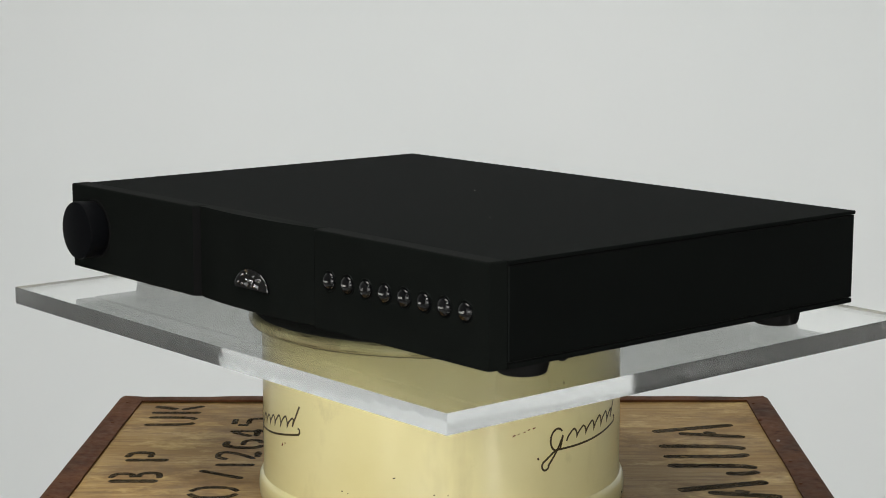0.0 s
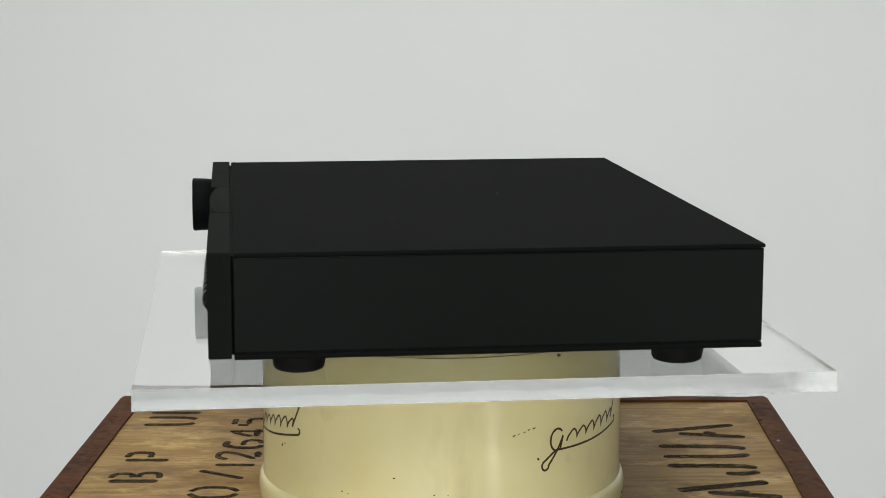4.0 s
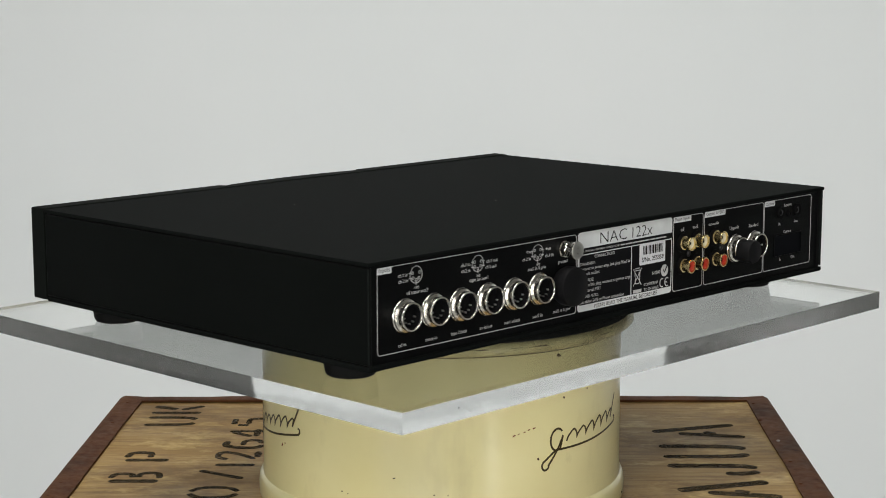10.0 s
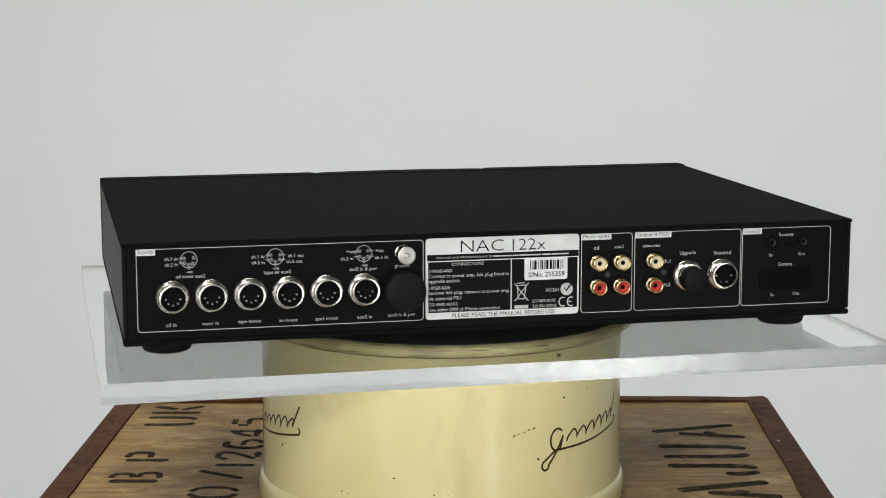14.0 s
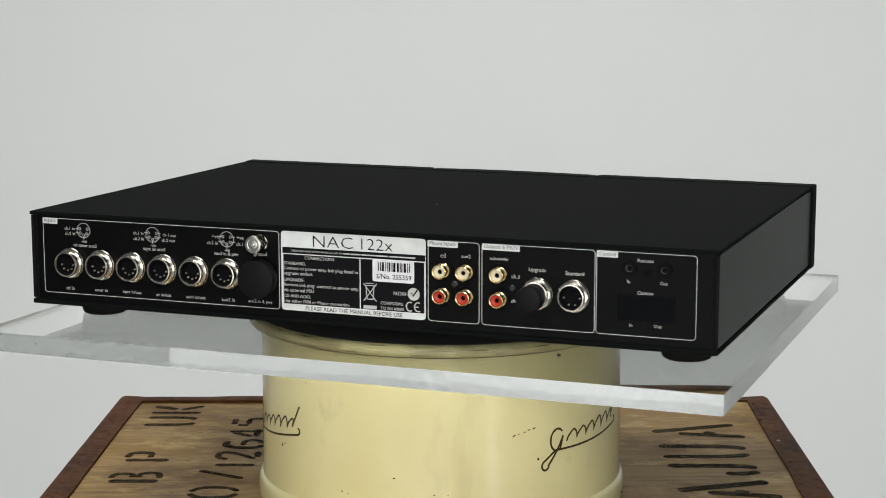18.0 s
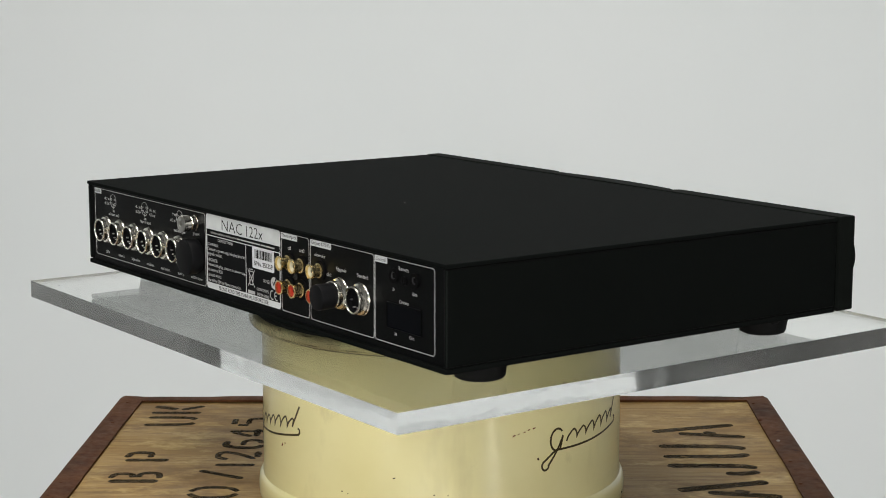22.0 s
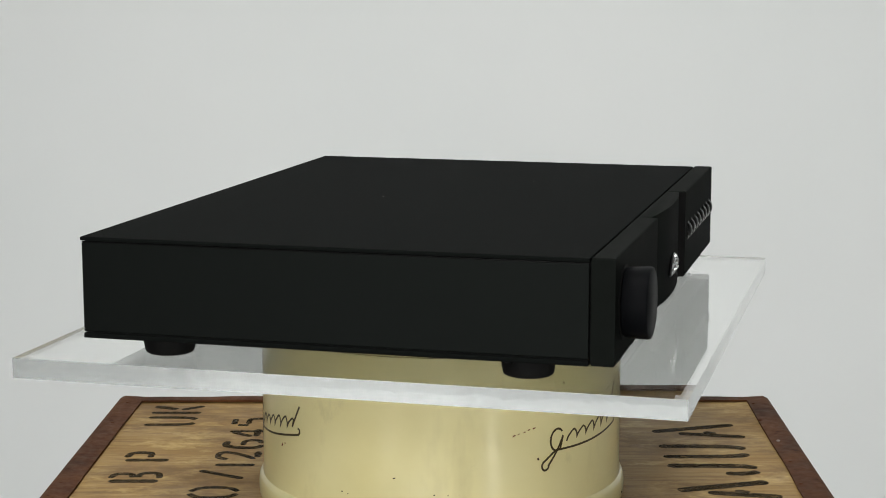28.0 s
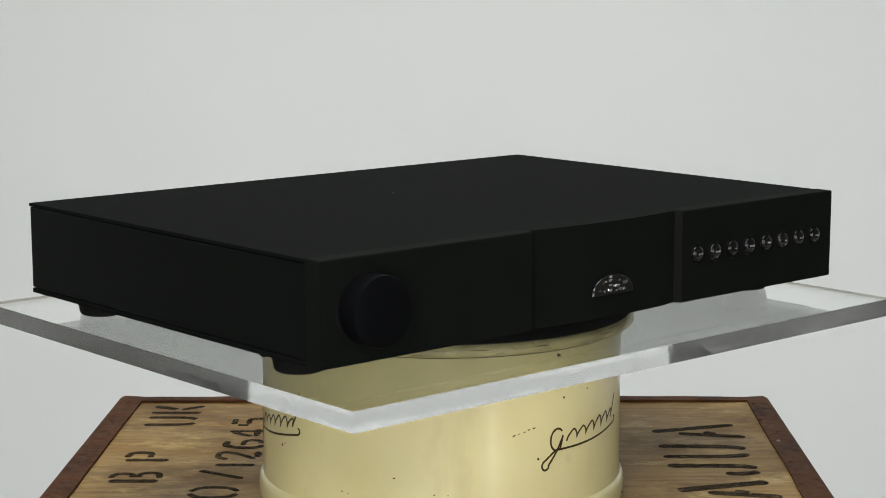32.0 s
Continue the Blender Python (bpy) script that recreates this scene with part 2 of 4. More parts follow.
def glyphs(body, bold=0.0, depth=0.00008):
    """A mesh of the built-in font, its lower left corner at 0, and its width and height."""
    cu = bpy.data.curves.new("writing", "FONT")
    cu.body, cu.size, cu.offset, cu.resolution_u = body, 1.0, bold, 2
    ob = bpy.data.objects.new("writing", cu)
    me = bpy.data.meshes.new_from_object(ob)
    bpy.data.objects.remove(ob)
    bpy.data.curves.remove(cu)
    bm = bmesh.new()
    bm.from_mesh(me)
    bpy.data.meshes.remove(me)
    xs, ys = [v.co.x for v in bm.verts], [v.co.y for v in bm.verts]
    x0, y0 = min(xs), min(ys)
    bmesh.ops.translate(bm, verts=bm.verts, vec=(-x0, -y0, 0))
    return bm, max(xs) - x0, max(ys) - y0


def thicken(bm, depth):
    made = bmesh.ops.extrude_face_region(bm, geom=bm.faces[:])
    bmesh.ops.translate(bm, verts=[g for g in made["geom"] if isinstance(g, bmesh.types.BMVert)], vec=(0, 0, depth))
    return bm


def rounded(w, h, r, steps=5):
    pts = []
    for cx, cy, a0 in ((w / 2 - r, h / 2 - r, 0), (-w / 2 + r, h / 2 - r, 90), (-w / 2 + r, -h / 2 + r, 180), (w / 2 - r, -h / 2 + r, 270)):
        for i in range(steps + 1):
            a = radians(a0 + 90 * i / steps)
            pts.append((cx + r * math.cos(a), cy + r * math.sin(a)))
    return pts


def frame_line(w, h, r, line, depth=0.00012):
    """A thin printed outline with rounded corners, flat in xy."""
    bm = bmesh.new()
    outer, inner = rounded(w, h, r), rounded(w - 2 * line, h - 2 * line, max(r - line, 0.0002))
    a = [bm.verts.new((x, y, 0)) for x, y in outer]
    b = [bm.verts.new((x, y, 0)) for x, y in inner]
    for i in range(len(a)):
        j = (i + 1) % len(a)
        bm.faces.new((a[i], a[j], b[j], b[i]))
    return thicken(bm, depth)


def ribbon(points, width, depth=0.00012):
    """A stroke of even width along a flat path in xy."""
    bm = bmesh.new()
    pairs = []
    for i, p in enumerate(points):
        d = Vector(points[min(i + 1, len(points) - 1)]) - Vector(points[max(i - 1, 0)])
        n = Vector((-d.y, d.x)).normalized() * width / 2
        pairs.append((bm.verts.new((p[0] + n.x, p[1] + n.y, 0)), bm.verts.new((p[0] - n.x, p[1] - n.y, 0))))
    for (a, b), (c, d) in zip(pairs, pairs[1:]):
        bm.faces.new((a, b, d, c))
    return thicken(bm, depth)


# ---- the studio round the set ----
FLOOR_Z = TABLE_Z - 0.60


def studio():
    floor = link_mesh("floor", box(-3, 3, -3.5, 3.0, FLOOR_Z - 0.1, FLOOR_Z), M_FLOOR)
    tagged(floor, "plain grey studio floor", "floor", kind="structure")
    top = FLOOR_Z + 3.2
    for name, dims in (("wall_north", (-3, 3, 3.0, 3.1)), ("wall_south", (-3, 3, -3.6, -3.5)),
                       ("wall_west", (-3.1, -3, -3.5, 3.0)), ("wall_east", (3, 3.1, -3.5, 3.0))):
        tagged(link_mesh(name, box(*dims, FLOOR_Z, top), M_WALL), "plain light grey studio wall", "wall", kind="structure")
    tagged(link_mesh("ceiling", box(-3.1, 3.1, -3.6, 3.1, top, top + 0.1), M_CEILING), "plain grey studio ceiling", "ceiling", kind="structure")
    # unseen white flats, added as reflectors to brighten the shelf's edges
    for side in (-1, 1):
        xs = sorted((side * 2.12, side * 2.14))
        wing = link_mesh("bounce_flat", box(*xs, 0.80, 2.15, FLOOR_Z + 0.02, FLOOR_Z + 2.6), M_PAPER)
        tagged(wing, "unseen upright white reflector added beside the sweep", "backdrop", kind="structure")
    # paper sweep: lies on the floor, curves up and hangs as a wall
    radius, wall_y = 0.9, 2.2
    line = [(-0.9, FLOOR_Z + 0.004)]
    for i in range(17):
        a = radians(90 * i / 16)
        line.append((wall_y - radius + radius * math.sin(a), FLOOR_Z + 0.004 + radius * (1 - math.cos(a))))
    line.append((wall_y, FLOOR_Z + 3.0))
    bm = bmesh.new()
    rows = [(bm.verts.new((-2.1, y, z)), bm.verts.new((2.1, y, z))) for y, z in line]
    for (a, b), (c, d) in zip(rows, rows[1:]):
        bm.faces.new((a, b, d, c))
    ob = link_mesh("backdrop", bm, M_PAPER, 60)
    tagged(ob, "seamless white paper sweep behind the set", "backdrop", kind="structure")


studio()


# ---- the tea chest ----
def tea_chest():
    root = new("tea_chest")
    root.location = (0, 0, FLOOR_Z + 0.004)
    dz = Matrix.Translation((0, 0, -FLOOR_Z - 0.004))
    # slightly out of square: corners left/right, back/front
    bl, br, fl, fr = (-0.2588, 0.2450), (0.2612, 0.2450), (-0.2690, -0.2620), (0.2530, -0.2630)
    low = FLOOR_Z + 0.006
    tagged(root, "plywood tea chest with rusty metal edging and black stencilled marks", "crate")
    ply = 0.006
    part("lid_panel", prism([fl, fr, br, bl], TABLE_Z - ply, TABLE_Z), M_PLY, root, "worn pale plywood lid", at=dz)

    def inset(c, dx, dy):
        return (c[0] + dx, c[1] + dy)
    for name, quad in (("side_panel", (fl, inset(fl, ply, 0), inset(bl, ply, 0), bl)), ("side_panel", (inset(fr, -ply, 0), fr, br, inset(br, -ply, 0))),
                       ("end_panel", (inset(fl, ply, 0), inset(fr, -ply, 0), inset(fr, -ply, ply), inset(fl, ply, ply))),
                       ("end_panel", (inset(bl, ply, -ply), inset(br, -ply, -ply), inset(br, -ply, 0), inset(bl, ply, 0)))):
        part(name, prism(quad, low, TABLE_Z - ply - 0.0005), M_PLY, root, at=dz)
    part("base_panel", box(-0.245, 0.245, -0.255, 0.238, low, low + ply), M_PLY, root, at=dz)
    rng = random.Random(4)
    t = 0.0012

    def strip(a, b, inward, wide, drop, lift=0.0):
        """Folded sheet-metal edging from a to b: a flat leg on the lid, a rounded fold and a leg down the side."""
        bm = bmesh.new()
        a, b, inn = Vector(a), Vector(b), Vector(inward)
        n = 70
        sections = []
        for i in range(n + 1):
            f = i / n
            p = a.lerp(b, f)
            w = (wide[0] + (wide[1] - wide[0]) * f) * (1 + 0.05 * noise.noise(Vector((f * 9, p.x * 7, p.y * 5))) + 0.018 * noise.noise(Vector((f * 60, p.x, 4))))
            up = lift * math.sin(math.pi * f) + 0.0006 * noise.noise(Vector((f * 14, 3, p.x)))
            ring = [p + inn * w + Vector((0, 0, TABLE_Z + 0.0006)), p + inn * w + Vector((0, 0, TABLE_Z + t + 0.0008 + up * 0.4)),
                    p + inn * 0.004 + Vector((0, 0, TABLE_Z + t + 0.0016 + up)), p + inn * 0.0005 + Vector((0, 0, TABLE_Z + t + up)),
                    p - inn * t + Vector((0, 0, TABLE_Z - 0.003 + up)), p - inn * t + Vector((0, 0, TABLE_Z - drop)),
                    p - inn * 0.0001 + Vector((0, 0, TABLE_Z - drop)), p - inn * 0.0001 + Vector((0, 0, TABLE_Z + 0.0006))]
            sections.append([bm.verts.new(v) for v in ring])
        for s, e in zip(sections, sections[1:]):
            for k in range(8):
                bm.faces.new((s[k], s[(k + 1) % 8], e[(k + 1) % 8], e[k]))
        bm.faces.new(sections[0])
        bm.faces.new(sections[-1][::-1])
        return bm

    label = "rusty brown edging strip"
    part("metal_edging", strip((*fl, 0), (*bl, 0), (1, 0, 0), (0.0185, 0.0195), 0.02), M_RUST, root, label, 40, dz)
    part("metal_edging", strip((*fr, 0), (*br, 0), (-1, 0, 0), (0.0225, 0.0180), 0.02), M_RUST, root, label, 40, dz)
    part("metal_edging", strip((bl[0] + 0.0196, bl[1], 0), (br[0] - 0.0181, br[1], 0), (0, -1, 0), (0.0125, 0.0110), 0.02, 0.0016), M_RUST, root, label, 40, dz)
    part("metal_edging", strip((fl[0] + 0.019, fl[1], 0), (fr[0] - 0.023, fr[1], 0), (0, 1, 0), (0.016, 0.016), 0.02), M_RUST, root, label, 40, dz)
    for sx in (-1, 1):
        for i in range(9):
            y = -0.22 + i * 0.055 + rng.uniform(-0.006, 0.006)
            bm = lathe([(0, 0.0012), (0.0012, 0.0010), (0.0018, 0.0)], 10)
            x = sx * 0.2585 - 0.0035 - sx * rng.uniform(0.008, 0.013) - (0.2 - y) * 0.018
            part("nail", bm, M_NAIL if (sx > 0 and i in (3, 6)) else M_RUST, root, at=dz @ Matrix.Translation((x, y, TABLE_Z + 0.0018)))

    # stencil marks: each letter is a few brushed strokes with bridges between them, and reads away from the front edge
    def smooth(pts):
        for _ in range(2):
            out = [pts[0]]
            for (ax, ay), (bx, by) in zip(pts, pts[1:]):
                out += [(ax * 0.75 + bx * 0.25, ay * 0.75 + by * 0.25), (ax * 0.25 + bx * 0.75, ay * 0.25 + by * 0.75)]
            pts = out + [pts[-1]]
        return pts

    def letter(strokes, x_top, x_low, ya, yb, width):
        bm = bmesh.new()
        for order, pts in enumerate(strokes):
            w0 = width * rng.uniform(0.85, 1.12)
            line = [Vector((x_low + (x_top - x_low) * v, ya + (yb - ya) * u)) for u, v in pts]
            line = [Vector(q) for q in smooth([tuple(q) for q in line])]
            fine = []
            for a, b in zip(line, line[1:]):
                n = max(1, int((b - a).length / 0.0008))
                fine += [a.lerp(b, k / n) for k in range(n)]
            fine.append(line[-1])
            last = None
            length = sum((b - a).length for a, b in zip(fine, fine[1:]))
            for k, q in enumerate(fine):
                d = fine[min(k + 1, len(fine) - 1)] - fine[max(k - 1, 0)]
                f = k / (len(fine) - 1)
                end = min(1.0, 2 * min(f, 1 - f) * length / w0)
                w = w0 * (0.3 + 0.7 * math.sqrt(1 - (1 - end) ** 2)) * (1 + 0.20 * noise.noise(Vector((q.x * 300, q.y * 300, 2))) + 0.16 * noise.noise(Vector((q.x * 1100, q.y * 1100, 7))))
                side = Vector((-d.y, d.x)).normalized() * w / 2
                side.x *= 0.75
                z = TABLE_Z + 0.00008 + 0.00003 * order
                pair = bm.verts.new((q.x + side.x, q.y + side.y, z)), bm.verts.new((q.x - side.x, q.y - side.y, z))
                if last:
                    bm.faces.new((last[0], last[1], pair[1], pair[0]))
                last = pair
        part("stencil_letter", thicken(bm, 0.00006), M_STENCIL, root, "worn black stencilled letter", at=dz)

    capital_a = (((0.98, 0), (0.46, 1.0)), ((0.06, -0.06), (0.33, 0.70)), ((0.30, 0.26), (0.36, 0.34), (0.34, 0.40)))
    capital_u = (((0.14, 1), (0.14, 0.2), (0.30, 0.02)), ((0.86, 1), (0.86, 0.2), (0.68, 0.02)))
    capital_j = (((0.85, 1), (0.85, 0.2), (0.65, 0.02)), ((0.12, 0.40), (0.12, 0.14), (0.34, 0.03)))
    for strokes, ya, yb in ((capital_a, -0.024, 0.013), (capital_j, 0.029, 0.056), (capital_u, 0.070, 0.108), (capital_a, 0.126, 0.164)):
        letter(strokes, 0.157, 0.220, ya, yb, 0.0094)
    capital_b = (((0.14, 0), (0.14, 1)), ((0.42, 1), (0.85, 0.95), (0.85, 0.6), (0.50, 0.55)), ((0.50, 0.45), (0.92, 0.42), (0.92, 0.05), (0.42, 0.0)))
    capital_p = (((0.14, 0), (0.14, 1)), ((0.42, 1), (0.95, 0.95), (0.95, 0.45), (0.42, 0.46)))
    capital_k = (((0.10, 0), (0.10, 1)), ((0.50, 0.52), (0.72, 0.75), (0.80, 1)), ((0.45, 0.42), (0.90, 0)))
    for strokes, ya, yb, far_x, near_x in ((capital_b, 0.011, 0.036, -0.2265, -0.1930), (capital_p, 0.063, 0.087, -0.2240, -0.1935),
                                           (capital_u, 0.160, 0.190, -0.2265, -0.1880), (capital_k, 0.198, 0.224, -0.2265, -0.1880)):
        letter(strokes, far_x, near_x, ya, yb, 0.0072)
    three = (((0.12, 0.88), (0.5, 1.05), (0.9, 0.8), (0.5, 0.55)), ((0.5, 0.47), (0.95, 0.25), (0.5, -0.05), (0.1, 0.12)))
    nought = (((0.40, 0.0), (0.05, 0.2), (0.05, 0.8), (0.40, 1.0)), ((0.60, 1.0), (0.95, 0.8), (0.95, 0.2), (0.60, 0.0)))
    slash, one = (((0.0, 0), (1.0, 1)),), (((0.5, 0), (0.5, 1)),)
    two = (((0.10, 0.75), (0.3, 1.05), (0.9, 1.0), (0.8, 0.6), (0.15, 0.05)), ((0.32, 0.0), (0.95, 0.02)))
    six = (((0.80, 0.92), (0.3, 1.0), (0.05, 0.5), (0.1, 0.05), (0.42, 0.0)), ((0.58, 0.02), (0.95, 0.1), (0.9, 0.5), (0.35, 0.5)))
    four = (((0.70, 0), (0.70, 1)), ((0.58, 0.92), (0.1, 0.36)), ((0.10, 0.24), (0.95, 0.24)))
    five = (((0.88, 0.98), (0.22, 0.98)), ((0.14, 0.86), (0.12, 0.56)), ((0.25, 0.58), (0.95, 0.6), (0.9, 0.0), (0.1, 0.06)))
    for strokes, ya, yb in ((three, -0.060, -0.036), (nought, -0.025, 0.001), (slash, 0.021, 0.040)):
        letter(strokes, -0.168, -0.136, ya, yb, 0.0062)
    for strokes, ya, yb in ((one, 0.049, 0.059), (two, 0.066, 0.090), (six, 0.097, 0.121), (four, 0.128, 0.152), (five, 0.160, 0.184)):
        letter(strokes, -0.159, -0.1315, ya, yb, 0.0064)
    return root


tea_chest()


# ---- the cream tin drum ----
DRUM_X, DRUM_R = -0.0007, 0.118


def tin_drum():
    root = new("tin_drum")
    root.location = (DRUM_X, 0, TABLE_Z)
    tagged(root, "cream enamelled round tin with brown script marks and chips", "tin")
    h = -0.0245 - TABLE_Z
    body = [(0, 0.003), (0.1185, 0.003), (0.1185, 0.018), (0.118, 0.0215), (0.118, 0.101), (0.1188, 0.1035), (0.1188, 0.1065), (0, 0.1065)]
    part("body", lathe(body, 128), M_CREAM, root, "cream enamelled wall", 35)
    bead = [(0.1186, 0.0), (0.1200, 0.0002), (0.1209, 0.002), (0.1212, 0.006), (0.1212, 0.0100), (0.1208, 0.0135), (0.1197, 0.0158), (0.1182, 0.0166),
            (0.1182, 0.010)]
    part("base_bead", lathe(bead, 128, closed=True), M_CREAM, root, "rolled cream bottom rim", 60)
    lid = [(0.1150, 0.1067), (0.1220, 0.1067), (0.1248, 0.1076), (0.1262, 0.1090), (0.1264, 0.1108), (0.1258, 0.1128),
           (0.1246, h - 0.0008), (0.1232, h), (0, h), (0, 0.1067)]
    part("lid", lathe(lid, 128), M_LID, root, "worn cream lid with a rounded rim", 40)

    part("lid_seam", lathe([(0.1196, 0.1064), (0.1214, 0.1062), (0.1216, 0.1064), (0.1214, 0.1066)], 128, closed=True), M_CHIP, root, "thin dark seam under the lid", 60)

    def on_wall(bm, radius):
        """Wrap a flat mesh (arc length, height) round the wall; 0 faces the front."""
        for v in bm.verts:
            a = v.co.x / DRUM_R
            v.co = Vector(((radius + v.co.z) * math.sin(a), -(radius + v.co.z) * math.cos(a), v.co.y))
        return bm

    # the script mark: a looped flourish, a run of leaning waves and a long underline
    def flourish(arc, height, slope):
        def path(raw):
            return [(arc + u, height + v + slope * u) for u, v in raw]
        raw = [(0.0008 + 0.0052 * math.cos(radians(a)), 0.0065 + 0.0068 * math.sin(radians(a))) for a in range(40, 301, 10)]
        raw += [(0.0034 + 0.0022 * f, 0.0006 + 0.0075 * f) for f in (0.25, 0.5, 0.75, 1.0)]
        raw += [(0.0056 - 0.0118 * f + 0.001 * math.sin(math.pi * f), 0.0081 - 0.0168 * f) for f in (0.15, 0.3, 0.45, 0.6, 0.75, 0.9, 1.0)]
        raw += [(-0.0082 + 0.0026 * math.cos(radians(a)), -0.0080 + 0.0030 * math.sin(radians(a))) for a in range(-20, -261, -20)]
        raw += [(-0.0078 + 0.0078 * f, -0.0052 + 0.0052 * f ** 0.7) for f in (0.3, 0.5, 0.7, 0.85, 1.0)]
        raw += [(0.0655 * f / 20, -0.0016 * math.sin(math.pi * f / 20)) for f in range(1, 21)]
        raw += [(0.0655 + 0.0020 * math.cos(radians(a)), 0.0020 + 0.0020 * math.sin(radians(a))) for a in range(-75, 91, 15)]
        part("script_mark", on_wall(ribbon(path(raw), 0.0013), DRUM_R + 0.0001), M_SCRIPT, root, "dark brown script flourish")
        raw = []
        for i in range(241):
            f = i / 240
            a = math.pi * 6 * f
            y = 0.0066 * abs(math.sin(a)) ** 0.45 * (1 - 0.12 * math.sin(7 * f))
            if f > 0.955:
                y = 0.0145 * (f - 0.955) / 0.045
            raw.append((0.0085 + 0.0535 * f + 0.0006 * math.sin(2 * a) + 0.38 * y, 0.0036 + y))
        part("script_mark", on_wall(ribbon(path(raw), 0.0012), DRUM_R + 0.0001), M_SCRIPT, root, "dark brown script flourish")

    base = -TABLE_Z
    flourish(radians(36.6) * DRUM_R, base - 0.0868, 0.075)
    flourish(radians(-81.0) * DRUM_R, base - 0.0905, 0.13)

    rng = random.Random(9)

    def chip(angle, z, size, stretch=1.0, lean=0.0):
        bm = bmesh.new()
        ring = []
        for i in range(9):
            a = 2 * math.pi * i / 9
            r = size * rng.uniform(0.6, 1.1)
            x, y = r * stretch * math.cos(a), r * math.sin(a)
            c, s = math.cos(radians(lean)), math.sin(radians(lean))
            ring.append(bm.verts.new((radians(angle) * DRUM_R + x * c - y * s, base + z + x * s + y * c, 0)))
        bm.faces.new(ring)
        part("chip", on_wall(thicken(bm, 0.0001), DRUM_R + (0.00105 if z > -0.0395 else 0.00012)), M_RED_CHIP if 20 < angle < 30 or -62 < angle < -55 else M_CHIP, root, "small rusty chip")

    for angle, z, size, stretch, lean in ((21.8, -0.0740, 0.0006, 2.2, 25), (23.3, -0.0733, 0.0004, 2.5, 25), (25.2, -0.0725, 0.0005, 1.6, 20),
                                          (26.6, -0.0713, 0.0005, 2.4, 20), (28.4, -0.0707, 0.0006, 2.2, 15), (36.9, -0.0365, 0.0019, 0.8, 90),
                                          (-58.3, -0.0925, 0.0007, 2.4, 60), (-56.5, -0.0905, 0.0005, 1.8, 60), (-60, -0.0865, 0.0005, 1.6, 10),
                                          (39.5, -0.0545, 0.0008, 1.3, 60), (50, -0.0525, 0.0005, 1.8, 10), (30, -0.0905, 0.0008, 1.4, -40),
                                          (-14, -0.099, 0.0005, 2.0, 10), (-2, -0.1085, 0.0004, 2.0, 0), (2, -0.1088, 0.0004, 1.5, 0),
                                          (-31, -0.111, 0.0004, 2.2, 0), (-29, -0.112, 0.0003, 2.0, 0), (-45, -0.0475, 0.0005, 0.7, 80)):
        chip(angle, z, size, stretch, lean)
    # dark scuffs along the lid's rim
    for i in range(22):
        a0, span = rng.uniform(-85, 85), rng.uniform(1.5, 9)
        r, z = rng.choice(((0.1263, 0.1092), (0.1251, 0.1140), (0.1261, 0.1118)))
        wide = rng.uniform(0.00012, 0.00032)
        bm = bmesh.new()
        last = None
        for k in range(7):
            a = radians(a0 + span * k / 6)
            w = wide * (0.3 + math.sin(math.pi * k / 6)) * 0.7
            pair = [bm.verts.new(((r + 0.0003) * math.sin(a), -(r + 0.0003) * math.cos(a), z + d)) for d in (-w, w)]
            if last:
                bm.faces.new((last[0], pair[0], pair[1], last[1]))
            last = pair
        part("scuff", bm, M_CHIP, root, "thin dark scuff on the rim")
    # worn enamel along the bottom rim
    for i in range(26):
        a = rng.uniform(38, 78)
        bm = lathe([(0, 0.0005), (rng.uniform(0.0006, 0.0018), 0.0)], 7)
        r = 0.1211
        m = Matrix.Rotation(radians(a), 4, "Z") @ Matrix.Translation((0, -r, rng.uniform(0.0015, 0.006))) @ Matrix.Rotation(radians(90), 4, "X")
        part("chip", bm, M_CHIP, root, "small rusty chip", at=m)
    return root


tin_drum()


# ---- turning plate and clear shelf ----
def turntable_plate():
    bm = lathe([(0, 0), (0.1222, 0), (0.1230, 0.0003), (0.1230, 0.0008), (0.1225, 0.0011), (0, 0.0011)], 128)
    ob = link_mesh("turntable_plate", bm, M_PLATE, 40)
    ob.location = (0, 0, -0.0245)
    return tagged(ob, "thin dark round turning plate under the clear shelf", "turntable")


def clear_shelf():
    w, d, t = 0.4570, 0.3815, SHELF_TOP - SHELF_LOW
    bm = box(-w / 2, w / 2, -d / 2, d / 2, 0, t)
    for f in bm.faces:
        f.material_index = 1 if abs(f.normal.z) < 0.3 else 0
    ob = link_mesh("acrylic_shelf", bm, [M_ACRYLIC, M_EDGE])
    ob.location = (0, 0, SHELF_LOW)
    ob.visible_shadow = False
    # scuffs and specks of grit on the sheet
    rng = random.Random(12)
    for i in range(16):
        a, r = rng.uniform(0, 6.283), rng.uniform(0.0004, 0.0009)
        pts = [(r * rng.uniform(0.5, 1.6) * math.cos(k), 0.5 * r * math.sin(k)) for k in (0, 1.05, 2.1, 3.14, 4.2, 5.2)]
        side = i % 4
        x, y = rng.uniform(-0.21, 0.21), rng.choice((-1, 1)) * rng.uniform(0.160, 0.186)
        m = Matrix.Translation((x, y, t + 0.00004)) @ Matrix.Rotation(a, 4, "Z")
        if side == 0:
            m = Matrix.Translation((x, -d / 2 - 0.00012, rng.uniform(0.003, 0.009))) @ Matrix.Rotation(radians(90), 4, "X")
        elif side == 1:
            m = Matrix.Translation((x, d / 2 + 0.00004, rng.uniform(0.003, 0.009))) @ Matrix.Rotation(radians(90), 4, "X")
        part("speck", prism(pts, 0, 0.00008), M_PLATE, ob, "dark speck of grit", at=m)
    return tagged(ob, "thick clear acrylic shelf with polished edges", "shelf")


PLATE, SHELF = turntable_plate(), clear_shelf()


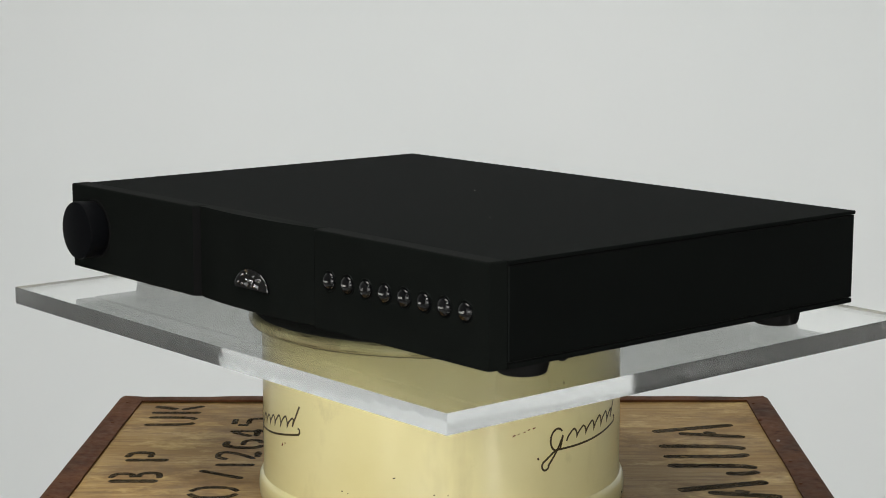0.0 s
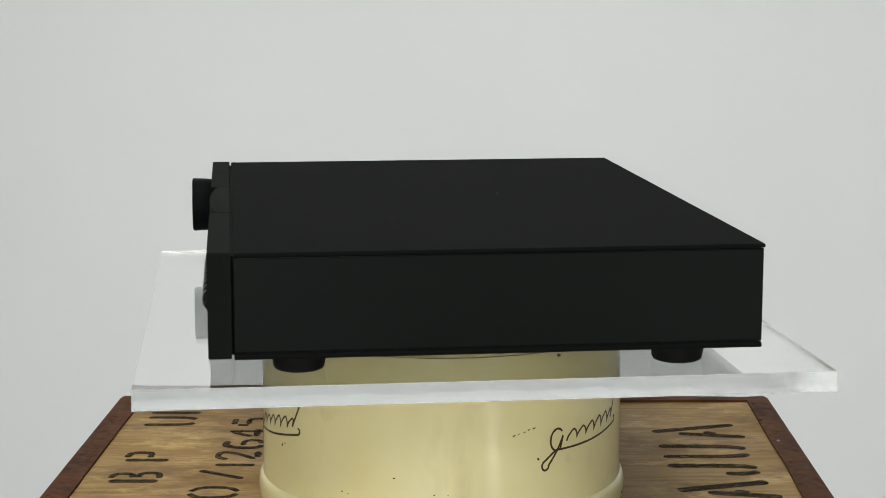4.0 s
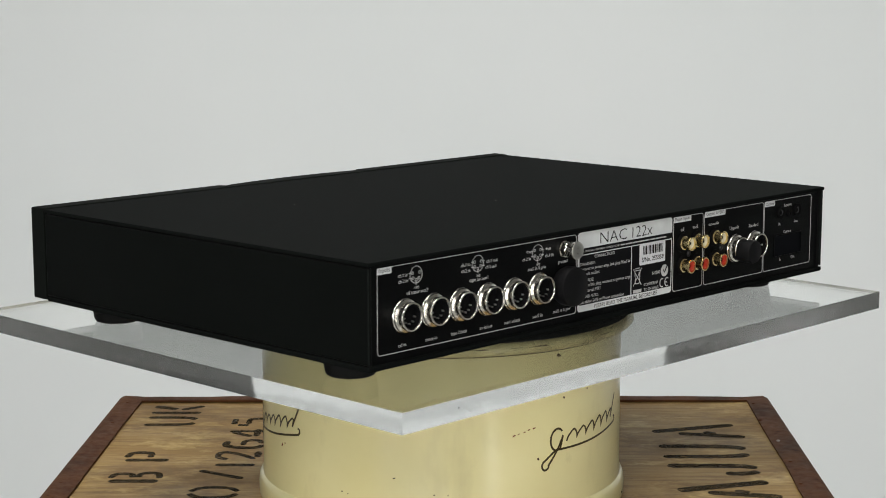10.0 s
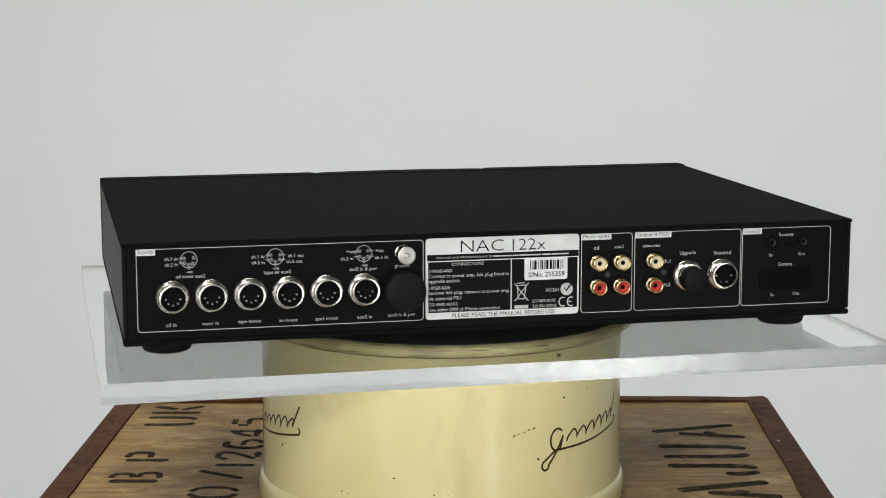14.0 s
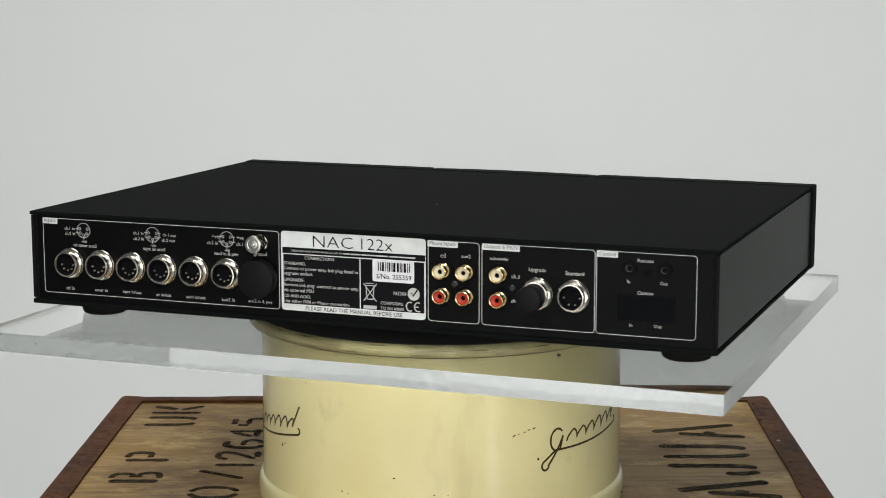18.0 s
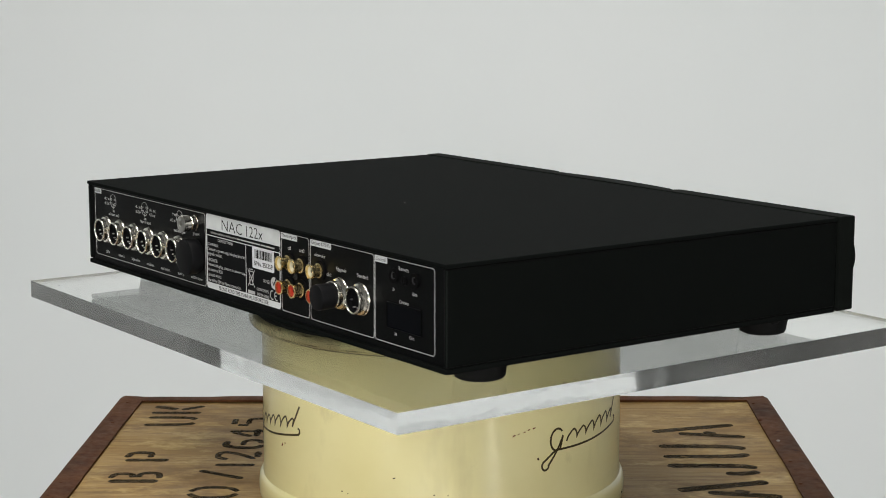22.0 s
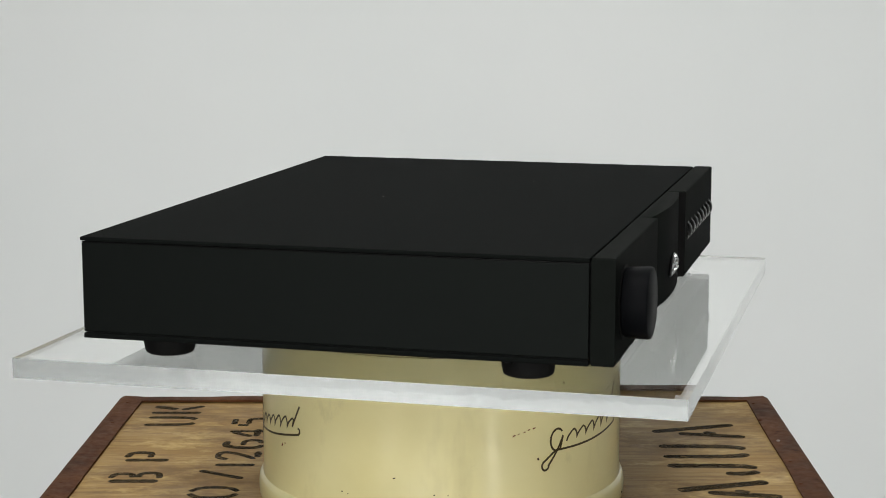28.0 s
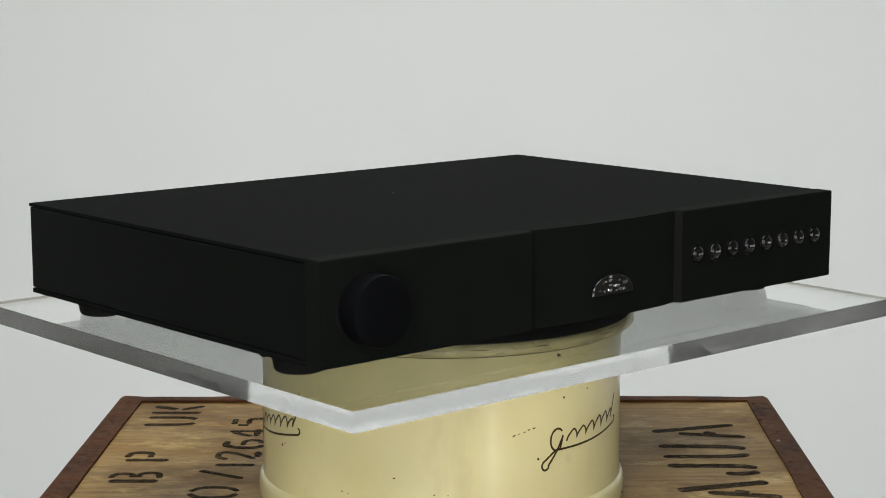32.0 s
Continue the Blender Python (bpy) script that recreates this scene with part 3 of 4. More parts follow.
# ---- the black preamplifier ----
def preamplifier():
    root = new("preamplifier")
    root.location = (0, 0, SHELF_TOP + 0.00015)
    lift = Matrix.Translation((0, 0, -SHELF_TOP))
    tagged(root, "slim black hi-fi preamplifier with round knob and rear sockets", "amplifier")

    def piece(name, bm, mat, label="", smooth=None, at=Matrix.Identity(4), parent=None):
        return part(name, bm, mat, parent or root, label, smooth, (lift @ at) if parent is None else at)

    hw, fy = 0.2150, -0.1366
    # case
    far = 0.0012                                              # the sleeve is not quite centred on the fascia
    piece("top_cover", box(OX - hw, OX + hw + far, fy, BACK_Y, 0.0550, 0.0572, 0.0005), M_CASE, "black textured top plate")
    for x, y, r in ((-0.0105, 0.0372, 0.0006), (0.0922, -0.0410, 0.0003)):
        piece("dust_speck", lathe([(r, 0.0), (0.7 * r, 0.00025), (0, 0.0003)], 9), M_DUST, "pale speck of dust", at=Matrix.Translation((x, y, 0.0572)))
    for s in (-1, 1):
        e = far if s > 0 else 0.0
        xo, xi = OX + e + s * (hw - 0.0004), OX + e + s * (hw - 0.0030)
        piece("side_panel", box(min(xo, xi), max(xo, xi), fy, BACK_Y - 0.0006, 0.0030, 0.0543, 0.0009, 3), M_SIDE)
        xb = OX + e + s * (hw - 0.0012)
        piece("edge_bead", box(xb - 0.0007, xb + 0.0007, fy + 0.0002, BACK_Y - 0.0008, 0.0538, 0.0547, 0.0004, 3), M_TRIM, "burnished top edge of the side", 50)
        xg, xh = OX + e + s * (hw - 0.0016), OX + e + s * (hw - 0.0040)
        piece("side_groove", box(min(xg, xh), max(xg, xh), fy + 0.0005, BACK_Y - 0.0020, 0.0022, 0.0551), M_GROOVE)
    piece("bottom_tray", box(OX - hw + 0.0003, OX + hw + far - 0.0003, fy, BACK_Y - 0.0004, -0.0006, 0.0024, 0.0008, 3), M_CASE)
    piece("front_gap", box(OX - 0.2115, OX + 0.2115, fy - 0.0012, fy + 0.003, 0.0015, 0.0552), M_GROOVE)
    back = piece("rear_panel", box(OX - hw + 0.0042, OX + hw + far - 0.0042, PANEL_Y - 0.0015, PANEL_Y, 0.0025, 0.0549), M_PANEL, "black rear panel with white print")

    # fascia: two flat ends and a bowed centre between them
    yb, hf, ztop = -0.1378, 0.2160, 0.0577
    left_x, right_x, step = -0.0650 - OX, 0.0640 - OX, 0.0046
    ends = [(-hf, yb), (-hf, FRONT_Y), (left_x, FRONT_Y), (left_x + 0.0025, FRONT_Y + step), (left_x + 0.0025, yb)]
    sh = [(x + OX, y) for x, y in ends]
    piece("fascia_end", prism(sh, 0, ztop, 0.0010), M_FASCIA)
    ends = [(right_x - 0.0025, yb), (right_x - 0.0025, FRONT_Y + step), (right_x, FRONT_Y), (hf, FRONT_Y), (hf, yb)]
    piece("fascia_end", prism([(x + OX, y) for x, y in ends], 0, ztop, 0.0010), M_FASCIA)
    ca, cb = left_x + 0.0027, right_x - 0.0027
    arc = [(ca, yb)]
    for i in range(25):
        f = i / 24
        arc.append((ca + (cb - ca) * f, FRONT_Y + step * (2 * f - 1) ** 2 - 0.0003))
    arc.append((cb, yb))
    piece("fascia_centre", prism([(x + OX, y) for x, y in arc], 0, ztop, 0.0009), M_FASCIA, "gently bowed black centre panel", 20)

    # burnished bevels where the ends step down to the centre
    for s in (-1, 1):
        x0 = (left_x if s < 0 else right_x) + OX
        x1 = x0 - s * 0.0025
        quad = [(x0, FRONT_Y + 0.0010), (x0 - s * 0.0003, FRONT_Y - 0.0001), (x1 - s * 0.00015, FRONT_Y + step - 0.0004), (x1, FRONT_Y + step + 0.0004)]
        piece("fascia_bevel", prism(quad, 0.0008, ztop - 0.0008), M_TRIM, "smooth bevel at the step")

    # volume knob on a recess ring
    face = Matrix.Translation((-0.187, FRONT_Y, 0.0294)) @ Matrix.Rotation(radians(90), 4, "X")
    piece("knob_collar", lathe([(0.0203, -0.001), (0.0203, 0.0003), (0, 0.0003)], 64), M_GROOVE, smooth=30, at=face)
    piece("volume_knob", lathe([(0, 0.0009), (0.0186, 0.0009), (0.0190, 0.0016), (0.0196, 0.0136), (0.0192, 0.0146), (0.0182, 0.0151), (0.0, 0.0154)], 96),
          M_KNOB, "black turned volume knob", 35, face)

    # emblem window
    pts = [(0.0180 * math.cos(radians(a)), 0.0126 * math.sin(radians(a))) for a in range(0, 181, 9)]
    bm = prism(pts, 0, 0.0008)
    em = Matrix.Translation((0.0008, FRONT_Y - 0.0004, 0.0138)) @ Matrix.Rotation(radians(90), 4, "X")
    emblem = piece("emblem", bm, M_BUTTON, "half-round glossy emblem window", at=em)
    rng = random.Random(5)

    def half_round(r, rise, n=24):
        return [Vector((0.0176 * r * math.cos(math.pi * i / n), 0.0004 + 0.0120 * r * math.sin(math.pi * i / n), rise)) for i in range(n + 1)]
    bm = bmesh.new()
    rings = [[bm.verts.new(v) for v in half_round(r, z)] for r, z in ((1.0, 0.0008), (0.985, 0.0013), (0.95, 0.0017), (0.90, 0.0018))]
    for a, b in zip(rings, rings[1:]):
        for i in range(len(a)):
            j = (i + 1) % len(a)
            bm.faces.new((a[i], a[j], b[j], b[i]))
    bm.faces.new(rings[-1])
    crystal = part("emblem_crystal", bm, M_EMBLEM, emblem, "smoky half-round glass block", 40)
    # cut facets that sparkle on the glass
    for i in range(24):
        bm = bmesh.new()
        a, r = math.pi * rng.uniform(0.06, 0.94), rng.uniform(0.15, 1.05)
        c, size, tilt = Vector((0.0140 * r * math.cos(a), 0.0012 + 0.0100 * r * math.sin(a), 0.0019)), rng.uniform(0.0006, 0.0015), (rng.uniform(-0.5, 0.5), rng.uniform(-0.5, 0.5))
        ring = []
        for k in range(5):
            b = 2 * math.pi * (k + rng.uniform(-0.25, 0.25)) / 5
            x, y = size * math.cos(b), 0.8 * size * math.sin(b)
            ring.append(bm.verts.new((c.x + x, c.y + y, c.z + 0.0004 + x * tilt[0] + y * tilt[1])))
        low = [bm.verts.new((c.x + 1.15 * (v.co.x - c.x), c.y + 1.15 * (v.co.y - c.y), 0.0017)) for v in ring]
        bm.faces.new(ring)
        for k in range(5):
            bm.faces.new((low[k], low[(k + 1) % 5], ring[(k + 1) % 5], ring[k]))
        part("facet", bm, M_FACET, crystal)

    # eight push buttons with their words
    dome = [(0.0053 * math.cos(a), 0.0031 * math.sin(a) - 0.0002) for a in (math.pi / 2 * k / 9 for k in range(9))] + [(0, 0.0029)]
    for i, word in enumerate(("mon", "mute", "cd", "tuner", "tape", "av", "aux1", "aux2")):
        at = Matrix.Translation((0.0782 + 0.01686 * i, FRONT_Y - 0.0002, 0.0296)) @ Matrix.Rotation(radians(90), 4, "X")
        b = piece("push_button", lathe(dome, 32), M_BUTTON, "glossy black domed push button", 70, at)
        part("button_surround", lathe([(0.0063, -0.0001), (0.0061, 0.0003), (0.0059, 0.0003), (0.0053, -0.0001)], 32), M_SIDE, b, "thin raised surround", 40)
        bm, w, h = glyphs(word, 0.01)
        k = min(0.0021, 0.0064 / w)
        bmesh.ops.scale(bm, verts=bm.verts, vec=(k, k, 1))
        for v in bm.verts:
            x, y = v.co.x - w * k / 2, v.co.y - 0.0006
            rr = (x * x + y * y) / 0.0053 ** 2
            v.co = Vector((x, y, 0.0031 * math.sqrt(max(0.05, 1 - rr)) - 0.0001))
        part("word", bm, M_PRINT, b, "white printed word")

    # feet
    foot = [(0, 0), (0.0122, 0), (0.0134, 0.0006), (0.0141, 0.0018), (0.0146, 0.0050), (0.0150, 0.0066), (0.0152, 0.0080), (0.0152, -SHELF_TOP), (0, -SHELF_TOP)]
    for x, y in ((-0.1930, -0.0995), (0.1868, -0.1015), (-0.1900, 0.1112), (0.1880, 0.1108)):
        part("foot", lathe(foot, 40), M_RUBBER, root, "round black rubber foot", 35, Matrix.Translation((x, y, 0.0)))

    for x in (-0.2104, 0.2078):
        part("tray_screw", lathe([(0.0, -0.0026), (0.0018, -0.0025), (0.0029, -0.0014), (0.0030, 0.0)], 16), M_RUBBER, root, "small dark screw under the case", 40,
             lift @ Matrix.Translation((x, -0.0915, -0.0006)))

    # ---- rear panel: u is to the right as one looks at it ----
    def rear(x, z, out=0.0):
        return Matrix.Translation((0.0004 + 0.9965 * x, PANEL_Y + out, z)) @ Matrix.Rotation(radians(180), 4, "Z") @ Matrix.Rotation(radians(90), 4, "X")

    def print_text(body, x, z, width, mat=None, out=0.00008, bold=0.0, parent=None, name="printed_word", tall=None):
        bm, w, h = glyphs(body, bold)
        k = width / w
        ky = (tall / h) if tall else k
        for v in bm.verts:
            v.co = Vector(((v.co.x - w / 2) * k, (v.co.y - h / 2) * ky, 0))
        ob = part(name, thicken(bm, 0.00006), mat or M_PRINT, parent or back, at=rear(x, z, out))
        if (parent or back) is back:
            ob.matrix_basis = rear(x, z, out)
        return ob

    back.matrix_basis = lift

    def slab(name, x0, x1, z0, z1, mat, out, r=0.0008, depth=0.00008, label="", parent=None):
        bm = bmesh.new()
        bm.faces.new([bm.verts.new((x, y, 0)) for x, y in rounded(abs(x1 - x0), abs(z1 - z0), r)])
        return part(name, thicken(bm, depth), mat, parent or back, label, at=rear((x0 + x1) / 2, (z0 + z1) / 2, out))

    def outline(x0, x1, z0, z1):
        bm = frame_line(abs(x1 - x0), abs(z1 - z0), 0.0022, 0.00038)
        part("printed_frame", bm, M_PRINT, back, "thin white printed frame", at=rear((x0 + x1) / 2, (z0 + z1) / 2, 0.00004))

    for x0, x1 in ((0.2064, 0.0450), (-0.0491, -0.0803), (-0.0817, -0.1479), (-0.1487, -0.2050)):
        outline(x0, x1, 0.0067, 0.0533)
    for word, x, width in (("Inputs", 0.2014, 0.0080), ("Phono inputs", -0.0581, 0.0157), ("Outputs & PSU's", -0.0930, 0.0196), ("Control", -0.1548, 0.0094)):
        slab("section_tab", x + width / 2 + 0.0013, x - width / 2 - 0.0013, 0.0497, 0.0533, M_LABEL, 0.00016, 0.0005, label="pale section tab")
        print_text(word, x, 0.0515, width, M_TAB_INK, 0.0003, 0.0)

    for word, x, z, width in (("ch.1 in", 0.1876, 0.0474, 0.0071), ("ch.2 in", 0.1874, 0.0442, 0.0071), ("-ve", 0.1774, 0.0397, 0.0036),
                              ("cd tuner aux2", 0.1769, 0.0374, 0.0163), ("ch.1 in", 0.1394, 0.0470, 0.0072), ("ch.2 in", 0.1392, 0.0437, 0.0071),
                              ("ch.1 out", 0.1179, 0.0469, 0.0090), ("ch.2 out", 0.1188, 0.0437, 0.0090), ("-ve", 0.1293, 0.0398, 0.0036),
                              ("tape av aux1", 0.1287, 0.0376, 0.0150), ("+ve", 0.0869, 0.0478, 0.0046), ("+ve", 0.0703, 0.0479, 0.0045),
                              ("ch.2 in", 0.0890, 0.0440, 0.0070), ("ch.1 in", 0.0692, 0.0441, 0.0072), ("-ve", 0.0790, 0.0398, 0.0036),
                              ("aux2 in & pwr", 0.0797, 0.0376, 0.0161), ("ground", 0.0572, 0.0387, 0.0085)):
        print_text(word, x, z, width)
    for word, x, width in (("cd in", 0.1883, 0.0058), ("tuner in", 0.1664, 0.0091), ("tape in/out", 0.1446, 0.0128), ("av in/out", 0.1227, 0.0102),
                           ("aux1 in/out", 0.1009, 0.0130), ("aux2 in", 0.0790, 0.0085), ("aux2 in & pwr", 0.0575, 0.0159)):
        print_text(word, x, 0.0103, width)
    for word, x, z, width in (("cd", -0.0583, 0.0450, 0.0030), ("aux2", -0.0722, 0.0453, 0.0056), ("subwoofer", -0.0921, 0.0451, 0.0113),
                              ("ch.1", -0.1016, 0.0356, 0.0046), ("ch.2", -0.1016, 0.0216, 0.0049), ("Upgrade", -0.1146, 0.0398, 0.0100),
                              ("Standard", -0.1363, 0.0394, 0.0107), ("Remote", -0.1764, 0.0489, 0.0091), ("In", -0.1670, 0.0369, 0.0017),
                              ("Out", -0.1867, 0.0370, 0.0043), ("Comms", -0.1764, 0.0311, 0.0090), ("In", -0.1686, 0.0129, 0.0017),
                              ("Out", -0.1838, 0.0131, 0.0043)):
        print_text(word, x, z, width)

    # printed wiring diagrams
    def diagram(x, z, pins, leads=(-1, 1)):
        bm = lathe([(0.0047, 0), (0.00438, 0), (0.00438, 0.00008), (0.0047, 0.00008)], 28, closed=True)
        for a in pins:
            m = Matrix.Translation((0.0029 * math.cos(radians(a)), 0.0029 * math.sin(radians(a)), 0))
            lathe([(0.0009, 0), (0.0006, 0), (0.0006, 0.00008), (0.0009, 0.00008)], 12, closed=True, bm=bm, m=m)
            s = 1 if math.cos(radians(a)) > 0 else -1
            if a != 270 and s in leads:
                xa = 0.0029 * math.cos(radians(a)) + s * 0.0009
                y = 0.0029 * math.sin(radians(a))
                box(min(xa, s * 0.0055), max(xa, s * 0.0055), y - 0.00018, y + 0.00018, 0, 0.00008, bm=bm)
        box(-0.00018, 0.00018, -0.0056, -0.0038, 0, 0.00008, bm=bm)
        part("wiring_diagram", bm, M_PRINT, back, "white printed socket diagram", at=rear(x, z, 0.00006))

    diagram(0.1777, 0.0466, (20, 160, 215, 270, 315), (-1,))
    diagram(0.1295, 0.0466, (20, 160, 215, 270, 325))
    diagram(0.0793, 0.0466, (30, 150, 215, 270, 325))

    # information plate
    plate = slab("rating_plate", 0.0434, -0.0476, 0.0068, 0.0538, M_LABEL, 0.00005, 0.0022, label="pale rating plate with black field")
    inv = plate.matrix_basis.inverted()

    def on_plate(ob):
        ob.parent = plate
        ob.matrix_basis = inv @ ob.matrix_basis
        return ob

    on_plate(slab("black_field", 0.0419, -0.0467, 0.0107, 0.0401, M_INK, 0.00016, 0.0003))
    on_plate(slab("black_band", 0.0425, -0.0473, 0.0407, 0.0443, M_INK, 0.00016, 0.0002))
    on_plate(slab("divider", -0.0067, -0.0073, 0.0107, 0.0401, M_LABEL, 0.00028, 0.0001))
    on_plate(slab("heading", 0.0216, -0.0284, 0.0450, 0.0452, M_LABEL, 0.00010, 0.00005))
    on_plate(print_text("NAC", 0.0103, 0.0487, 0.0252, M_INK, 0.00016, -0.014, tall=0.0066))
    on_plate(print_text("122x", -0.0176, 0.0487, 0.0196, M_INK, 0.00016, -0.014, tall=0.0066))
    rng = random.Random(3)
    on_plate(print_text("DESIGNED AND MADE IN ENGLAND BY", 0.0206, 0.0424, 0.0330, M_PRINT, 0.00026, tall=0.0011))
    for x, w in ((0.0036, 0.0042), (-0.0012, 0.0060), (-0.0078, 0.0031), (-0.0114, 0.0132), (-0.0254, 0.0052), (-0.0312, 0.0102)):
        on_plate(slab("small_print_bar", x, x - w, 0.0420, 0.0428, M_PRINT, 0.00026, 0.0001))
    for word, xx, z, width in (("CONNECTIONS", 0.0188, 0.0385, 0.0188), ("STANDARD:", 0.0346, 0.0349, 0.0141),
                               ("Connect to power amp, link plug fitted in", 0.0182, 0.0317, 0.0471), ("upgrade socket.", 0.0324, 0.0287, 0.0187),
                               ("UPGRADE:", 0.0353, 0.0251, 0.0130), ("Remove link plug, connect to power amp", 0.0180, 0.0219, 0.0476),
                               ("via external PSU", 0.0323, 0.0190, 0.0192), ("CD AND AUX2:", 0.0332, 0.0155, 0.0173),
                               ("Use either DIN or Phono connection", 0.0209, 0.0124, 0.0420), ("N1501", -0.0318, 0.0213, 0.0076),
                               ("CONFORMS", -0.0268, 0.0152, 0.0140), ("TO EN 60065", -0.0270, 0.0121, 0.0146)):
        on_plate(print_text(word, xx, z, width, M_PRINT, 0.00028))
    on_plate(print_text("PLEASE READ THE MANUAL BEFORE USE", -0.0027, 0.0087, 0.0611, M_INK, 0.00016, 0.0))
    sticker = on_plate(slab("serial_sticker", -0.0149, -0.0407, 0.0275, 0.0405, M_STICKER, 0.00028, 0.0012, label="white bar code sticker"))
    on_plate(print_text("S/No. 255359", -0.0281, 0.0307, 0.0217, M_INK, 0.00042, 0.01))
    x = -0.0182
    while x > -0.0380:
        w = rng.choice((0.0004, 0.0006, 0.0010, 0.0014))
        on_plate(slab("bar_code_bar", x, x - w, 0.0337, 0.0390, M_INK, 0.00042, 0.00008))
        x -= w + rng.choice((0.0004, 0.0005, 0.0008))
    # crossed bin, tick disc and two open rings
    for pts in (((-0.0032, 0.0), (0.0032, 0.0)), ((-0.0028, 0.0012), (0.0022, 0.0014)), ((-0.0026, 0.0), (-0.0018, -0.0080)), ((0.0026, 0.0), (0.0018, -0.0080)), ((-0.0018, -0.0080), (0.0018, -0.0080)),
                ((-0.0042, 0.0012), (0.0040, -0.0092)), ((0.0042, 0.0012), (-0.0040, -0.0092))):
        on_plate(part("bin_symbol_line", ribbon(pts, 0.0005, 0.00006), M_PRINT, back, at=rear(-0.0132, 0.0248, 0.00028)))
    on_plate(slab("bin_symbol_bar", -0.0091, -0.0173, 0.0111, 0.0131, M_PRINT, 0.00028, 0.0001))
    on_plate(part("tick_disc", lathe([(0.0037, 0), (0.0037, 0.00006), (0, 0.00006)], 32), M_PRINT, back, at=rear(-0.0404, 0.0215, 0.00028)))
    on_plate(part("tick", ribbon(((-0.0014, 0.0008), (-0.0004, -0.0012), (0.0024, 0.0028)), 0.0009, 0.00006), M_INK, back, at=rear(-0.0404, 0.0215, 0.00042)))
    for cx in (-0.0020, 0.0030):
        pts = [(cx + 0.0022 * math.cos(radians(a)), 0.0026 * math.sin(radians(a))) for a in range(60, 301, 15)]
        on_plate(part("conformity_arc", ribbon(pts, 0.0007, 0.00006), M_PRINT, back, at=rear(-0.0401, 0.0141, 0.00028)))
    on_plate(part("conformity_bar", ribbon(((0.0010, 0.0), (0.0032, 0.0)), 0.0007, 0.00006), M_PRINT, back, at=rear(-0.0401, 0.0141, 0.00028)))

    # round multi-pin sockets
    shell = [(0.0, 0.0003), (0.0093, 0.0003), (0.0093, 0.0012), (0.0089, 0.0016), (0.0088, 0.0026), (0.0081, 0.0030), (0.0075, 0.0034), (0.0075, 0.0056), (0.0079, 0.0059),
             (0.0079, 0.0066), (0.0077, 0.0069), (0.0069, 0.0070), (0.0067, 0.0067), (0.0067, 0.0050)]
    insert = [(0, 0.0036), (0.0056, 0.0036), (0.0061, 0.0044), (0.0064, 0.0060), (0.0068, 0.0060), (0.0068, 0.0030)]

    def din_socket(x, z, pins, label, k=1.0):
        at = rear(x, z)
        s = piece("din_socket", lathe([(r * k, h) for r, h in shell], 40), M_NICKEL, label, 40, at)
        part("insert", lathe([(r * k, h) for r, h in insert], 32), M_INSERT, s, "black plastic insert", 40)
        part("key_notch", box(-0.0015, 0.0015, 0.0043 * k, 0.0064 * k, 0.0034, 0.0062), M_PORT, s)
        for a, r in pins:
            part("pin", lathe([(0, 0.0050), (0.00035, 0.0049), (0.0005, 0.0046), (0.0005, 0.0034)], 10), M_PIN, s,
                 at=Matrix.Translation((r * math.cos(radians(a)), r * math.sin(radians(a)), 0)))

    five = tuple((a, 0.0040) for a in (188, 229, 270, 311, 352))
    for k in range(6):
        din_socket(0.1872 - 0.0216 * k, 0.0260, five, "nickel-shelled five-pin round socket")
    din_socket(-0.1360, 0.0268, tuple((a, 0.0046) for a in (185, 355, 247, 293)), "nickel-shelled four-pin round socket", 0.99)
    # fitted plugs
    piece("dust_cap", lathe([(0.0104, 0.0004), (0.0113, 0.0020), (0.0115, 0.0060), (0.0115, 0.0088), (0.0113, 0.0093), (0.0109, 0.0095), (0, 0.0096)], 48), M_CAP,
                "large round black plug cover", 35, rear(0.0564, 0.0250))
    ring = piece("link_socket", lathe([(r * 0.98, h) for r, h in shell], 40), M_NICKEL, "nickel socket ring holding the link plug", 40, rear(-0.1148, 0.0268))
    part("link_plug", lathe([(0.0066, 0.003), (0.0072, 0.0075), (0.0074, 0.0156), (0.0071, 0.0166), (0.0062, 0.0170), (0, 0.0170)], 40), M_CAP, ring, "black round link plug", 35, Matrix.Translation((-0.0004, -0.0008, 0)))
    # ground post
    post = piece("ground_post", lathe([(0.0048, 0.0), (0.0048, 0.0012), (0.0030, 0.0016), (0.0030, 0.0052), (0, 0.0052)], 28), M_NICKEL, "nickel earth terminal", 35, rear(0.0566, 0.0462))
    part("hex_nut", lathe([(0.0049, 0.0014), (0.0050, 0.0018), (0.0050, 0.0046), (0.0047, 0.0050), (0, 0.0050)], 6), M_NICKEL, post, "nickel hexagon nut")
    knurl = bmesh.new()
    n = 32
    rings = []
    heights = [0.0054, 0.0058] + [0.0058 + 0.0007 * k for k in range(1, 7)] + [0.0104, 0.0108]
    for row, h in enumerate(heights):
        r0 = 0.0048 if row in (0, len(heights) - 1) else 0.0053
        rings.append([knurl.verts.new(((r0 - (0.0005 if (i + row) % 2 else 0)) * math.cos(2 * math.pi * i / n), (r0 - (0.0005 if (i + row) % 2 else 0)) * math.sin(2 * math.pi * i / n), h))
                      for i in range(n)])
    for a, b in zip(rings, rings[1:]):
        for i in range(n):
            knurl.faces.new((a[i], a[(i + 1) % n], b[(i + 1) % n], b[i]))
    knurl.faces.new(rings[0][::-1])
    knurl.faces.new(rings[-1])
    part("knurled_nut", knurl, M_NICKEL, post, "knurled nickel thumb nut", 30)
